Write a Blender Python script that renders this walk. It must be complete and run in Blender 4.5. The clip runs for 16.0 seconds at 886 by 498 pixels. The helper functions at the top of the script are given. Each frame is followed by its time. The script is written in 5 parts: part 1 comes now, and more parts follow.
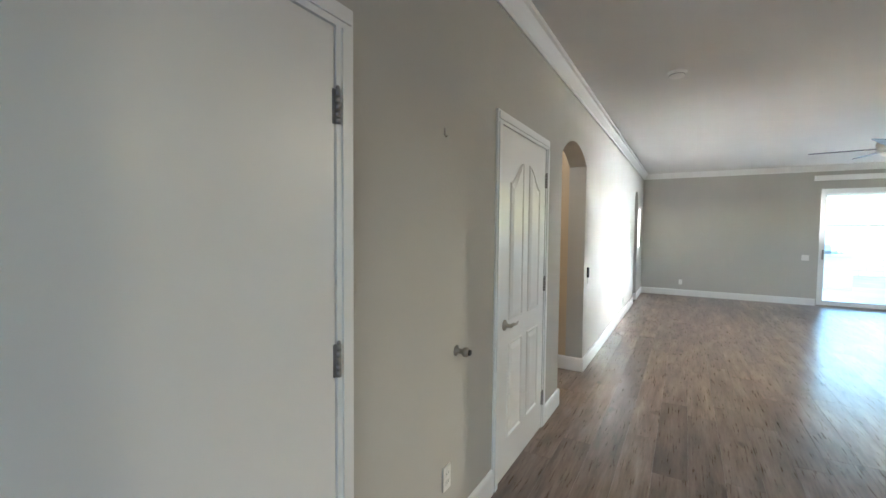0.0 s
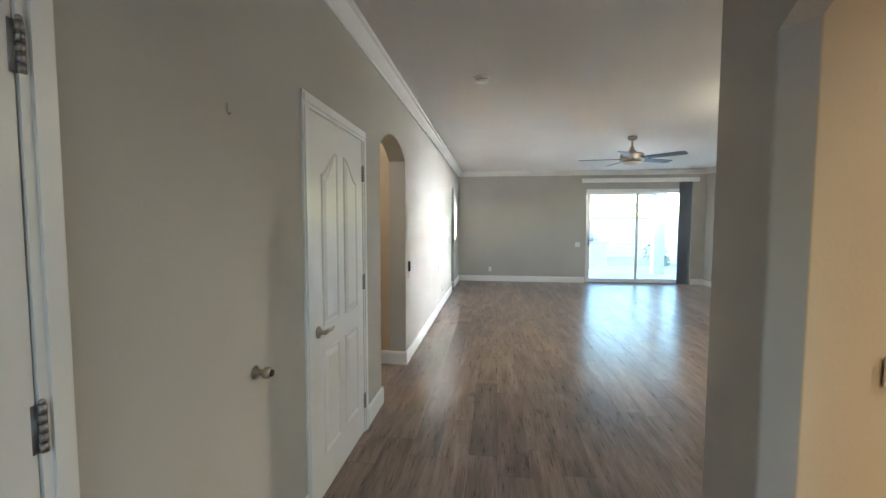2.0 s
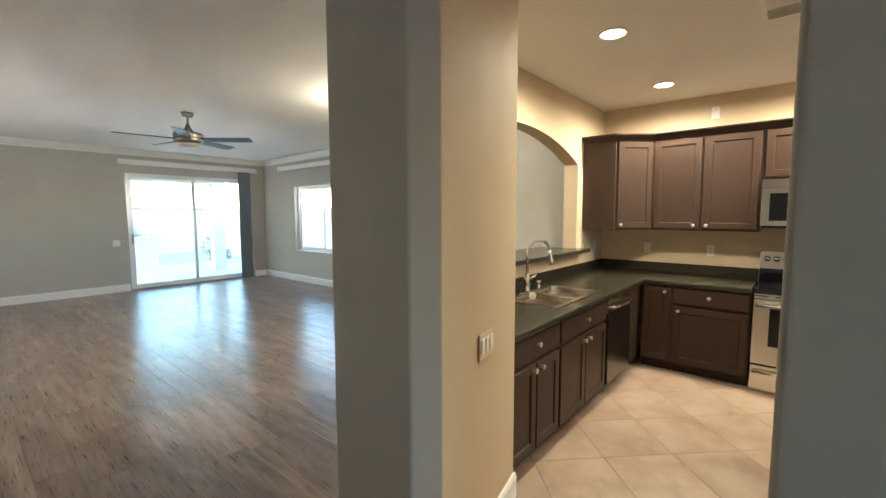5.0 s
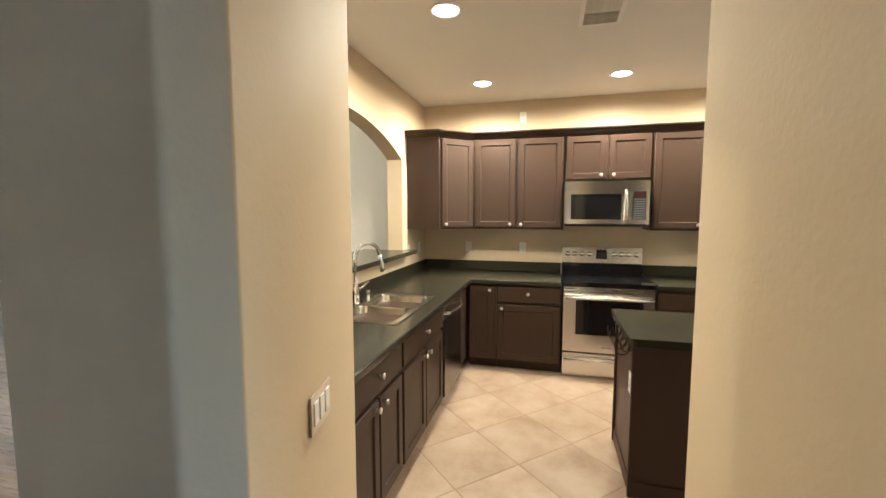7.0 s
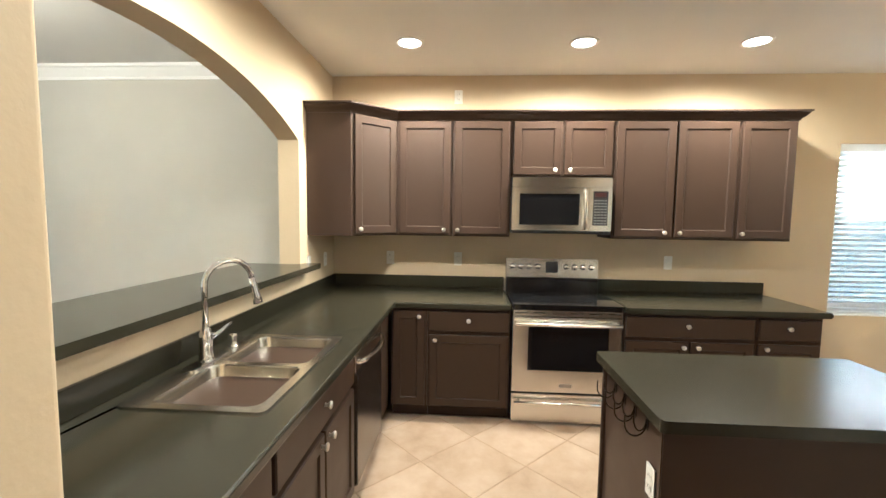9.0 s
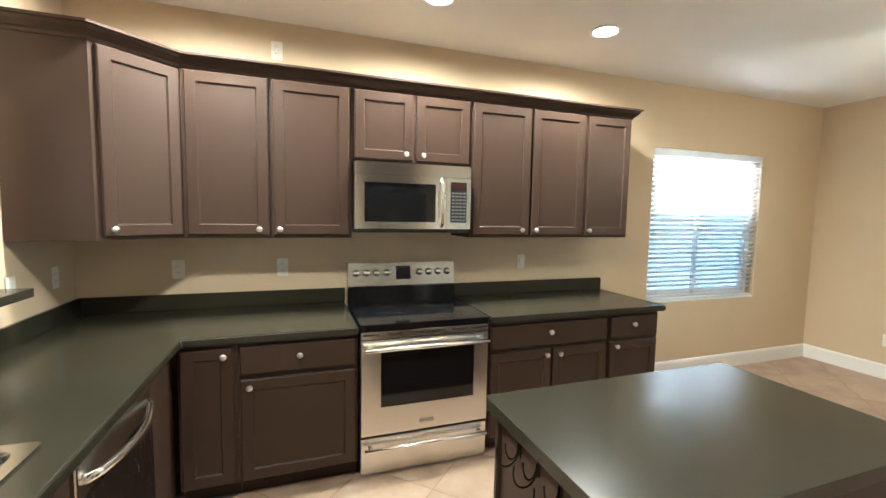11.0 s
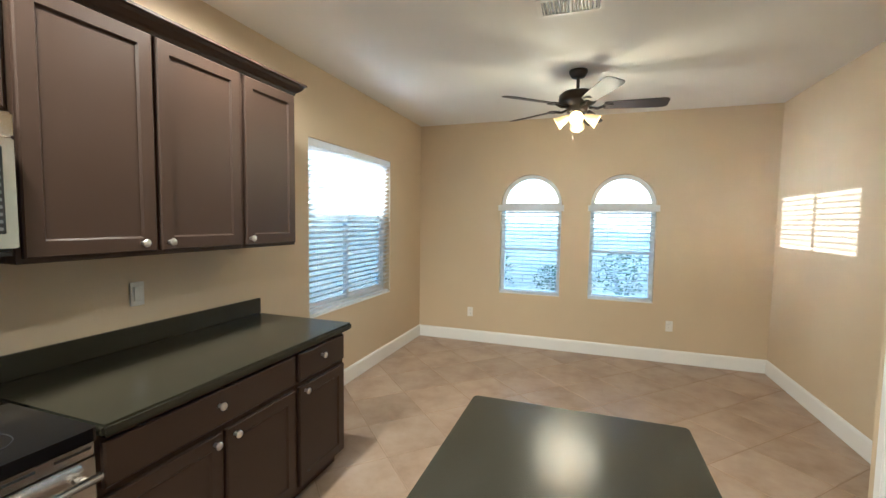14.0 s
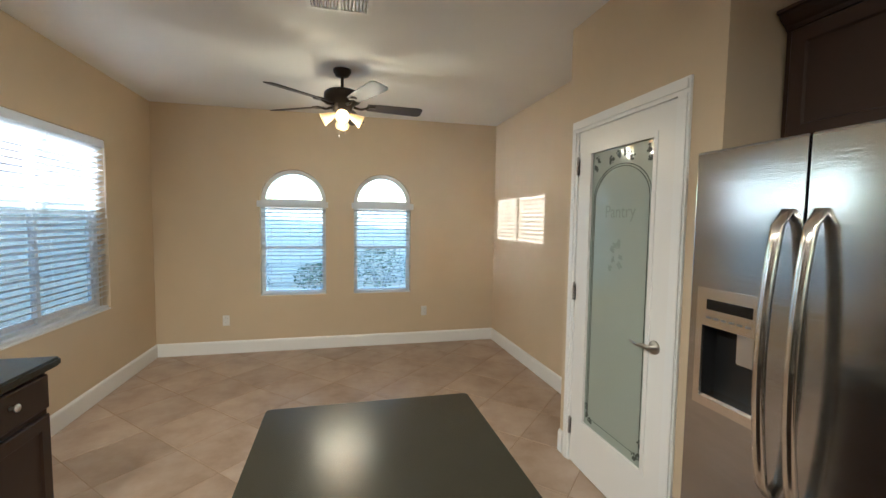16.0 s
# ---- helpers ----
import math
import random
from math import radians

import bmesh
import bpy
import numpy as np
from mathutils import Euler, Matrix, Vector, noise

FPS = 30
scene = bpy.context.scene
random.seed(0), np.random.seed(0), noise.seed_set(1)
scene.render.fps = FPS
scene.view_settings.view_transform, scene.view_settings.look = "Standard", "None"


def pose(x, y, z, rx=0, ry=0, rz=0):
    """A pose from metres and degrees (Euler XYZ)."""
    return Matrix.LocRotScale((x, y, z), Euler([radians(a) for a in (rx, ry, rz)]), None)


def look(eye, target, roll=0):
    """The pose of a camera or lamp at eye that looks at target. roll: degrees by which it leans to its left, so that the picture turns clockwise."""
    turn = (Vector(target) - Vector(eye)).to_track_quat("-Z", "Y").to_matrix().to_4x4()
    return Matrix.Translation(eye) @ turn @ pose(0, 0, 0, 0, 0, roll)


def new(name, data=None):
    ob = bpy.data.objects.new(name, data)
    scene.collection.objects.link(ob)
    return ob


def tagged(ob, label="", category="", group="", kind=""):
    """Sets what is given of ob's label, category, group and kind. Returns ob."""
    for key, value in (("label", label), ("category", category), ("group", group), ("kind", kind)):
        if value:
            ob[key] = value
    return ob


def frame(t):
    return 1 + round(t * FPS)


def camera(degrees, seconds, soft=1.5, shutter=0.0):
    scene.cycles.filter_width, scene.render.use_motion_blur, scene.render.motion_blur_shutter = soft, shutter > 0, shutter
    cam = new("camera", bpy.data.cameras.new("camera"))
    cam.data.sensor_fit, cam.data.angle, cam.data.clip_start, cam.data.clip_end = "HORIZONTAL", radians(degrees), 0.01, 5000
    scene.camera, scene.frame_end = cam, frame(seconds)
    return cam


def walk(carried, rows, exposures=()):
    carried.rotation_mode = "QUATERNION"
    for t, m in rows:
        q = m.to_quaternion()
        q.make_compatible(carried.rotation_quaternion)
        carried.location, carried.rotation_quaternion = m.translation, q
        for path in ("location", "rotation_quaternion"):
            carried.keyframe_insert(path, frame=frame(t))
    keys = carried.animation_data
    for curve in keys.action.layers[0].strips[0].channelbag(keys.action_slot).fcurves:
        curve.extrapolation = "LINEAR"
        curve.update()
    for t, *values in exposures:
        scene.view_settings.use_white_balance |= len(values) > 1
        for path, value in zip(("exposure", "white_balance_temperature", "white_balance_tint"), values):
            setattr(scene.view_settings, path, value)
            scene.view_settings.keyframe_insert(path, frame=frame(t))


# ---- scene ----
cam = camera(93.6, 16.0)
PATH = [
    (0, (0.562, 0.375, 1.482), (-0.445, 2.1, 1.385), 0.5),
    (0.5, (0.579, 0.384, 1.485), (-0.225, 2.212, 1.38), 0.4),
    (1, (0.592, 0.409, 1.483), (-0.037, 2.304, 1.373), 0.3),
    (1.5, (0.603, 0.451, 1.487), (0.146, 2.394, 1.37), 0.1),
    (2, (0.577, 0.568, 1.501), (0.334, 2.549, 1.375), 0.1),
    (2.5, (0.577, 0.682, 1.506), (0.662, 2.676, 1.376), 0.1),
    (3, (0.519, 0.81, 1.503), (1.022, 2.741, 1.367), 0.1),
    (3.5, (0.471, 0.9, 1.505), (1.383, 2.674, 1.36), 0.1),
    (4, (0.481, 0.977, 1.503), (1.666, 2.58, 1.348), -0.0),
    (4.5, (0.538, 1.126, 1.52), (1.895, 2.586, 1.356), -0.1),
    (5, (0.613, 1.271, 1.522), (2.132, 2.561, 1.351), -0.2),
    (5.2, (0.625, 1.327, 1.536), (2.209, 2.535, 1.36), -0.2),
    (7.3, (1.157, 1.665, 1.515), (3.100, 2.104, 1.337), 0.2),
    (7.5, (1.235, 1.690, 1.513), (3.184, 2.099, 1.334), 0.4),
    (8, (1.435, 1.762, 1.510), (3.399, 2.100, 1.337), 0.5),
    (8.2, (1.565, 1.780, 1.508), (3.534, 2.087, 1.338), 0.55),
    (10.3, (2.434, 1.907, 1.502), (4.397, 1.564, 1.34), 0.9),
    (10.5, (2.501, 1.878, 1.509), (4.448, 1.453, 1.342), 0.9),
    (11, (2.696, 1.838, 1.493), (4.577, 1.178, 1.331), 1.0),
    (11.5, (2.887, 1.78, 1.504), (4.678, 0.903, 1.354), 0.9),
    (12, (3.101, 1.768, 1.483), (4.767, 0.671, 1.342), 0.8),
    (12.5, (3.304, 1.75, 1.501), (4.786, 0.414, 1.36), 1.0),
    (13, (3.438, 1.675, 1.496), (4.698, 0.128, 1.353), 0.9),
    (13.5, (3.521, 1.588, 1.503), (4.508, -0.146, 1.368), 0.7),
    (14, (3.587, 1.533, 1.504), (4.245, -0.351, 1.369), 0.8),
    (14.5, (3.631, 1.499, 1.502), (3.945, -0.472, 1.37), 0.9),
    (15, (3.641, 1.49, 1.5), (3.651, -0.506, 1.369), 0.9),
    (15.5, (3.657, 1.49, 1.496), (3.42, -0.492, 1.366), 0.8),
    (16, (3.716, 1.523, 1.498), (3.242, -0.416, 1.367), 0.8),
]
GRADE = [(0.0, 4.75, 4750, 10), (1.0, 4.45, 4800, 10), (2.5, 4.45, 4900, 10), (4.5, 4.45, 5050, 9), (8.0, 4.9, 4750, 9), (11.0, 4.8, 4450, 7), (14.0, 4.35, 4450, 8), (16.0, 3.9, 4500, 10)]
walk(cam, [(t, look(eye, target, roll)) for t, eye, target, roll in PATH], GRADE)

# ---- world, sun and large lights ----
SUN_WAY = Vector((-1.0, -0.215, -0.072)).normalized()
world = bpy.data.worlds.new("sky")
scene.world = world
world.use_nodes = True
wn = world.node_tree
sky = wn.nodes.new("ShaderNodeTexSky")
sky.sky_type = "NISHITA"
sky.sun_disc = False
sky.sun_elevation = math.asin(-SUN_WAY.z)
sky.sun_rotation = math.atan2(-SUN_WAY.x, -SUN_WAY.y)
sky.altitude, sky.air_density, sky.dust_density, sky.ozone_density = 400, 1.0, 0.0, 1.0
wn.nodes["Background"].inputs[1].default_value = 0.15
wn.links.new(sky.outputs[0], wn.nodes["Background"].inputs[0])


def lamp(name, kind, m, power, colour=(1, 1, 1), **settings):
    data = bpy.data.lights.new(name, kind)
    data.energy, data.color = power, colour
    if kind == "AREA":
        data.shape = settings.get("shape", "RECTANGLE")
        data.size = settings.get("size", 1.0)
        data.size_y = settings.get("size_y", data.size)
        data.spread = settings.get("spread", math.pi)
    elif kind == "SUN":
        data.angle = settings["angle"]
    elif kind == "SPOT":
        data.spot_size, data.spot_blend = settings["cone"], settings.get("blend", 0.6)
        data.shadow_soft_size = settings.get("soft", 0.05)
    else:
        data.shadow_soft_size = settings.get("soft", 0.05)
    ob = new(name, data)
    ob.matrix_world = m
    return ob


lamp("sun", "SUN", look((20, 8, 3), Vector((20, 8, 3)) + SUN_WAY), 2.0, (1.0, 0.86, 0.68), angle=radians(0.53))
WARM = (1.0, 0.77, 0.45)
lamp("entry_daylight", "AREA", look((0.62, -1.66, 1.05), (0.62, 2.0, 1.05)), 0.28, (1.0, 0.91, 0.84), size=0.9, size_y=1.9)
CANS = [(3.52, 2.26), (4.96, 2.275), (4.99, 1.08), (5.0, -0.06)]
for cx, cy in CANS:
    lamp("can_bulb", "SPOT", pose(cx, cy, 2.66), 8.0, WARM, cone=radians(174), blend=0.70, soft=0.04)


# ---- materials ----
def tree(name):
    m = bpy.data.materials.new(name)
    m.use_nodes = True
    n = m.node_tree
    return m, n, n.nodes["Principled BSDF"]


def noise_node(n, scale, detail=4.0, rough=0.55, stretch=(1, 1, 1), coord="Object"):
    tc = n.nodes.new("ShaderNodeTexCoord")
    mp = n.nodes.new("ShaderNodeMapping")
    mp.inputs["Scale"].default_value = stretch
    nz = n.nodes.new("ShaderNodeTexNoise")
    nz.inputs["Scale"].default_value = scale
    nz.inputs["Detail"].default_value = detail
    nz.inputs["Roughness"].default_value = rough
    n.links.new(tc.outputs[coord], mp.inputs[0])
    n.links.new(mp.outputs[0], nz.inputs["Vector"])
    return nz


def ramp(n, source, stops):
    r = n.nodes.new("ShaderNodeValToRGB")
    els = r.color_ramp.elements
    while len(els) < len(stops):
        els.new(0.5)
    for e, (p, c) in zip(els, stops):
        e.position = p
        e.color = (*c, 1) if len(c) == 3 else c
    n.links.new(source, r.inputs[0])
    return r.outputs[0]


def bump(n, bsdf, source, strength, distance):
    b = n.nodes.new("ShaderNodeBump")
    b.inputs["Strength"].default_value, b.inputs["Distance"].default_value = strength, distance
    n.links.new(source, b.inputs["Height"])
    n.links.new(b.outputs[0], bsdf.inputs["Normal"])


def shade(c, k):
    return tuple(v * k for v in c)


def paint(name, colour, rough=0.55, vary=0.05, grain=70.0, relief=0.25, depth=0.002, spec=0.3):
    """Painted surface: broad tone drift, fine relief, slight gloss drift."""
    m, n, b = tree(name)
    big = noise_node(n, 1.3, 5)
    col = ramp(n, big.outputs[0], [(0.3, shade(colour, 1 - vary)), (0.7, shade(colour, 1 + vary))])
    n.links.new(col, b.inputs["Base Color"])
    fine = noise_node(n, grain, 3, 0.5)
    bump(n, b, fine.outputs[0], relief, depth)
    gl = ramp(n, noise_node(n, 6, 3).outputs[0], [(0.3, (rough * 0.92,) * 3), (0.7, (min(1, rough * 1.08),) * 3)])
    n.links.new(gl, b.inputs["Roughness"])
    b.inputs["Specular IOR Level"].default_value = spec
    return m


def metal(name, colour, rough, stretch=(1, 1, 60), vary=0.12, relief=0.03, scale=14.0):
    m, n, b = tree(name)
    b.inputs["Metallic"].default_value = 1.0
    nz = noise_node(n, scale, 5, 0.6, stretch)
    col = ramp(n, nz.outputs[0], [(0.25, shade(colour, 1 - vary * 0.5)), (0.75, shade(colour, 1 + vary * 0.4))])
    n.links.new(col, b.inputs["Base Color"])
    r = ramp(n, nz.outputs[0], [(0.2, (rough * (1 - vary),) * 3), (0.8, (rough * (1 + vary),) * 3)])
    n.links.new(r, b.inputs["Roughness"])
    if relief:
        bump(n, b, nz.outputs[0], relief, 0.001)
    return m


def plain(name, colour, rough=0.4, metallic=0.0, spec=0.5):
    m, n, b = tree(name)
    nz = noise_node(n, 35, 3)
    col = ramp(n, nz.outputs[0], [(0.3, shade(colour, 0.94)), (0.7, shade(colour, 1.05))])
    n.links.new(col, b.inputs["Base Color"])
    b.inputs["Roughness"].default_value, b.inputs["Metallic"].default_value = rough, metallic
    b.inputs["Specular IOR Level"].default_value = spec
    return m


def glow(name, colour, strength):
    m, n, b = tree(name)
    b.inputs["Base Color"].default_value = (*colour, 1)
    b.inputs["Emission Color"].default_value = (*colour, 1)
    b.inputs["Emission Strength"].default_value = strength
    return m


def clear_glass(name, tint, rough=0.0):
    m, n, b = tree(name)
    b.inputs["Base Color"].default_value = (*tint, 1)
    b.inputs["Transmission Weight"].default_value = 1.0
    b.inputs["Roughness"].default_value = rough
    b.inputs["IOR"].default_value = 1.45
    return m


def wood_floor():
    """Grey-brown laminate: each plank its own tone, streaks along y, knots, satin gloss."""
    m, n, b = tree("laminate")
    info = n.nodes.new("ShaderNodeObjectInfo")
    shift = n.nodes.new("ShaderNodeVectorMath")
    shift.operation = "MULTIPLY_ADD"
    comb = n.nodes.new("ShaderNodeCombineXYZ")
    geo = n.nodes.new("ShaderNodeNewGeometry")
    both = n.nodes.new("ShaderNodeMath")
    n.links.new(info.outputs["Random"], both.inputs[0])
    n.links.new(geo.outputs["Random Per Island"], both.inputs[1])
    own = n.nodes.new("ShaderNodeMath")
    own.operation = "FRACT"
    n.links.new(both.outputs[0], own.inputs[0])
    n.links.new(own.outputs[0], comb.inputs[0])
    n.links.new(own.outputs[0], comb.inputs[1])
    shift.inputs[1].default_value = (37.0, 91.0, 1.0)
    n.links.new(comb.outputs[0], shift.inputs[0])
    n.links.new(geo.outputs["Position"], shift.inputs[2])

    def streak(scale, stretch, detail):
        mp = n.nodes.new("ShaderNodeMapping")
        mp.inputs["Scale"].default_value = stretch
        nz = n.nodes.new("ShaderNodeTexNoise")
        nz.inputs["Scale"].default_value, nz.inputs["Detail"].default_value = scale, detail
        nz.inputs["Roughness"].default_value = 0.62
        n.links.new(shift.outputs[0], mp.inputs[0])
        n.links.new(mp.outputs[0], nz.inputs["Vector"])
        return nz.outputs[0]

    broad = streak(2.2, (5.0, 0.7, 1), 5)
    fine = streak(9.0, (9.0, 0.5, 1), 6)
    knot = streak(2.6, (2.6, 1.1, 1), 2)
    col = ramp(n, broad, [(0.28, (0.092, 0.063, 0.047)), (0.45, (0.172, 0.124, 0.093)), (0.60, (0.245, 0.187, 0.144)), (0.78, (0.345, 0.278, 0.224))])
    mix = n.nodes.new("ShaderNodeMixRGB")
    mix.blend_type = "OVERLAY"
    mix.inputs[0].default_value = 0.42
    n.links.new(col, mix.inputs[1])
    n.links.new(ramp(n, fine, [(0.3, (0.25, 0.25, 0.25)), (0.7, (0.72, 0.72, 0.72))]), mix.inputs[2])
    mul = n.nodes.new("ShaderNodeMixRGB")
    mul.blend_type = "MULTIPLY"
    mul.inputs[0].default_value = 1.0
    n.links.new(mix.outputs[0], mul.inputs[1])
    n.links.new(ramp(n, knot, [(0.27, (0.42, 0.37, 0.33)), (0.35, (1, 1, 1))]), mul.inputs[2])
    tone = n.nodes.new("ShaderNodeMixRGB")
    tone.blend_type = "MULTIPLY"
    tone.inputs[0].default_value = 1.0
    n.links.new(mul.outputs[0], tone.inputs[1])
    n.links.new(ramp(n, own.outputs[0], [(0.0, (0.78, 0.76, 0.74)), (0.5, (1.0, 1.0, 1.0)), (1.0, (1.26, 1.24, 1.20))]), tone.inputs[2])
    n.links.new(tone.outputs[0], b.inputs["Base Color"])
    n.links.new(ramp(n, fine, [(0.2, (0.25,) * 3), (0.8, (0.33,) * 3)]), b.inputs["Roughness"])
    bump(n, b, fine, 0.03, 0.0010)
    b.inputs["Specular IOR Level"].default_value = 0.5
    return m


def tile_clay():
    """Cream ceramic floor tile with cloudy mottling."""
    m, n, b = tree("ceramic_tile")
    info = n.nodes.new("ShaderNodeObjectInfo")
    geo = n.nodes.new("ShaderNodeNewGeometry")
    add = n.nodes.new("ShaderNodeVectorMath")
    add.operation = "MULTIPLY_ADD"
    add.inputs[1].default_value = (19.0, 19.0, 19.0)
    n.links.new(info.outputs["Random"], add.inputs[0])
    n.links.new(geo.outputs["Position"], add.inputs[2])
    nz = n.nodes.new("ShaderNodeTexNoise")
    nz.inputs["Scale"].default_value, nz.inputs["Detail"].default_value, nz.inputs["Roughness"].default_value = 3.4, 7, 0.62
    n.links.new(add.outputs[0], nz.inputs["Vector"])
    col = ramp(n, nz.outputs[0], [(0.30, (0.25, 0.172, 0.112)), (0.48, (0.335, 0.245, 0.170)), (0.66, (0.40, 0.305, 0.225))])
    mul = n.nodes.new("ShaderNodeMixRGB")
    mul.blend_type = "MULTIPLY"
    mul.inputs[0].default_value = 1.0
    n.links.new(col, mul.inputs[1])
    n.links.new(ramp(n, info.outputs["Random"], [(0.0, (0.92,) * 3), (1.0, (1.06,) * 3)]), mul.inputs[2])
    n.links.new(mul.outputs[0], b.inputs["Base Color"])
    b.inputs["Roughness"].default_value = 0.38
    bump(n, b, nz.outputs[0], 0.15, 0.002)
    return m


def block_wall():
    m, n, b = tree("block_wall_paint")
    nz = noise_node(n, 3, 6)
    n.links.new(ramp(n, nz.outputs[0], [(0.3, (0.72, 0.65, 0.54)), (0.7, (0.80, 0.73, 0.62))]), b.inputs["Base Color"])
    b.inputs["Roughness"].default_value = 0.9
    bump(n, b, noise_node(n, 60, 4).outputs[0], 0.4, 0.004)
    return m


GREIGE = (0.475, 0.455, 0.405)
TAN = (0.575, 0.465, 0.310)
M_GREY = paint("greige_wall_paint", GREIGE, 0.82, 0.03, 60, 0.28, 0.003, 0.14)
M_TAN = paint("tan_wall_paint", TAN, 0.72, 0.03, 60, 0.24, 0.003, 0.18)
M_CEIL = paint("ceiling_paint", (0.74, 0.72, 0.68), 0.75, 0.02, 60, 0.35, 0.003)
M_TRIM = paint("white_trim_paint", (0.80, 0.79, 0.76), 0.36, 0.02, 40, 0.05, 0.001, 0.5)
M_DOOR = paint("white_door_paint", (0.79, 0.77, 0.73), 0.35, 0.02, 55, 0.06, 0.001, 0.5)
M_CAB = paint("brown_cabinet_paint", (0.046, 0.0285, 0.0195), 0.38, 0.08, 90, 0.04, 0.0008, 0.19)
M_TOP = paint("worktop_laminate", (0.026, 0.024, 0.0155), 0.215, 0.05, 150, 0.02, 0.0004, 0.40)
M_STEEL = metal("brushed_steel", (0.66, 0.64, 0.60), 0.24, (2, 2, 90), 0.10, 0.0, 4.0)
M_FRIDGE = metal("wavy_brushed_steel", (0.54, 0.54, 0.54), 0.16, (1.0, 1.0, 12), 0.10, 0.55, 3.0)
# brushed steel with a dark reflection put into its base colour
M_STEEL_REFL = metal("steel_with_dark_reflection", (0.20, 0.19, 0.18), 0.26, (90, 2, 2), 0.10, 0.0, 4.0)
M_AGED = metal("aged_nickel", (0.40, 0.36, 0.30), 0.30, (1, 1, 1), 0.08, 0.01)
M_STEELH = metal("brushed_steel_level", (0.84, 0.81, 0.75), 0.17, (2, 2, 90), 0.10, 0.004, 4.0)
M_SINK = metal("sink_steel", (0.58, 0.55, 0.50), 0.22, (30, 1, 1), 0.12, 0.02)
M_CHROME = metal("chrome", (0.78, 0.78, 0.78), 0.08, (1, 1, 1), 0.05, 0.0)
M_NICKEL = metal("satin_nickel", (0.70, 0.67, 0.62), 0.33, (1, 1, 1), 0.08, 0.01)
M_HINGE = metal("worn_nickel_hinge", (0.36, 0.34, 0.32), 0.42, (1, 1, 8), 0.2, 0.03)
M_BLACKG = plain("black_glass", (0.006, 0.006, 0.007), 0.06)
M_BLACK = plain("black_plastic", (0.012, 0.012, 0.012), 0.35)
M_BRONZE = metal("dark_bronze", (0.05, 0.042, 0.034), 0.4, (1, 1, 1), 0.15, 0.02)
M_BLADE = paint("dark_fan_blade", (0.040, 0.032, 0.028), 0.42, 0.15, 30, 0.05, 0.001, 0.12)
M_BLADE2 = paint("grey_fan_blade", (0.05, 0.045, 0.05), 0.34, 0.12, 30, 0.05, 0.001, 0.6)
M_WHITE = plain("white_plastic", (0.78, 0.76, 0.71), 0.35)
M_ALMOND = plain("almond_plastic", (0.62, 0.52, 0.40), 0.35)
M_BLIND, bt, bb = tree("white_blind_slat")
bb.inputs["Base Color"].default_value, bb.inputs["Roughness"].default_value = (0.82, 0.82, 0.81, 1), 0.4
tr = bt.nodes.new("ShaderNodeBsdfTranslucent")
tr.inputs[0].default_value = (0.86, 0.86, 0.84, 1)
mx = bt.nodes.new("ShaderNodeMixShader")
mx.inputs[0].default_value = 0.50
bt.links.new(bb.outputs[0], mx.inputs[1])
bt.links.new(tr.outputs[0], mx.inputs[2])
bt.links.new(mx.outputs[0], bt.nodes["Material Output"].inputs[0])
M_VANE = paint("grey_vinyl_vane", (0.25, 0.28, 0.32), 0.5, 0.05, 60, 0.1, 0.001)
M_GLASS = clear_glass("window_glass", (0.97, 1.0, 1.0))
M_FROST = clear_glass("frosted_glass", (0.42, 0.47, 0.40), 0.40)
M_FROST.node_tree.nodes["Principled BSDF"].inputs["Transmission Weight"].default_value = 0.25
M_FROST.node_tree.nodes["Principled BSDF"].inputs["Coat Weight"].default_value = 0.8
M_FROST.node_tree.nodes["Principled BSDF"].inputs["Coat Roughness"].default_value = 0.05
M_ETCH = plain("dark_etched_pattern", (0.085, 0.095, 0.08), 0.6)
M_ETCHP = plain("faint_etched_pattern", (0.35, 0.39, 0.325), 0.6)
M_VINYL = plain("white_vinyl", (0.80, 0.80, 0.79), 0.35)
M_LENS = glow("can_lens", (1.0, 0.82, 0.55), 1.3)
M_SHADE = glow("lit_glass_shade", (1.0, 0.66, 0.24), 0.032)
M_BULB = glow("lit_bulb", (1.0, 0.76, 0.40), 1.3)
M_DOME = plain("opal_dome", (0.72, 0.68, 0.58), 0.3)
M_WOOD = wood_floor()
M_TILE = tile_clay()
M_GROUT = paint("sand_grout", (0.30, 0.22, 0.155), 0.85, 0.06, 120, 0.3, 0.001)
M_UNDER = plain("floor_joint", (0.035, 0.025, 0.02), 0.7)
M_CONC = paint("patio_concrete", (0.70, 0.68, 0.65), 0.85, 0.08, 40, 0.3, 0.003)
M_GRAVEL = paint("desert_gravel", (0.58, 0.53, 0.47), 0.9, 0.15, 45, 0.8, 0.02)
M_BLOCK = block_wall()
M_STUCCO = paint("pale_stucco", (0.70, 0.65, 0.57), 0.85, 0.05, 60, 0.5, 0.004)
M_LEAF = paint("shrub_leaf", (0.06, 0.10, 0.035), 0.6, 0.3, 20, 0.1, 0.001)
M_RED = plain("dim_red_display", (0.035, 0.006, 0.005), 0.3)
M_RING = plain("burner_print", (0.035, 0.035, 0.036), 0.2)


# ---- building helpers ----
def mesh_of(bm, name, material, smooth=False):
    bmesh.ops.recalc_face_normals(bm, faces=bm.faces)
    me = bpy.data.meshes.new(name)
    bm.to_mesh(me)
    bm.free()
    for mat in material if isinstance(material, (list, tuple)) else [material]:
        me.materials.append(mat)
    if smooth:
        for p in me.polygons:
            p.use_smooth = True
    return me


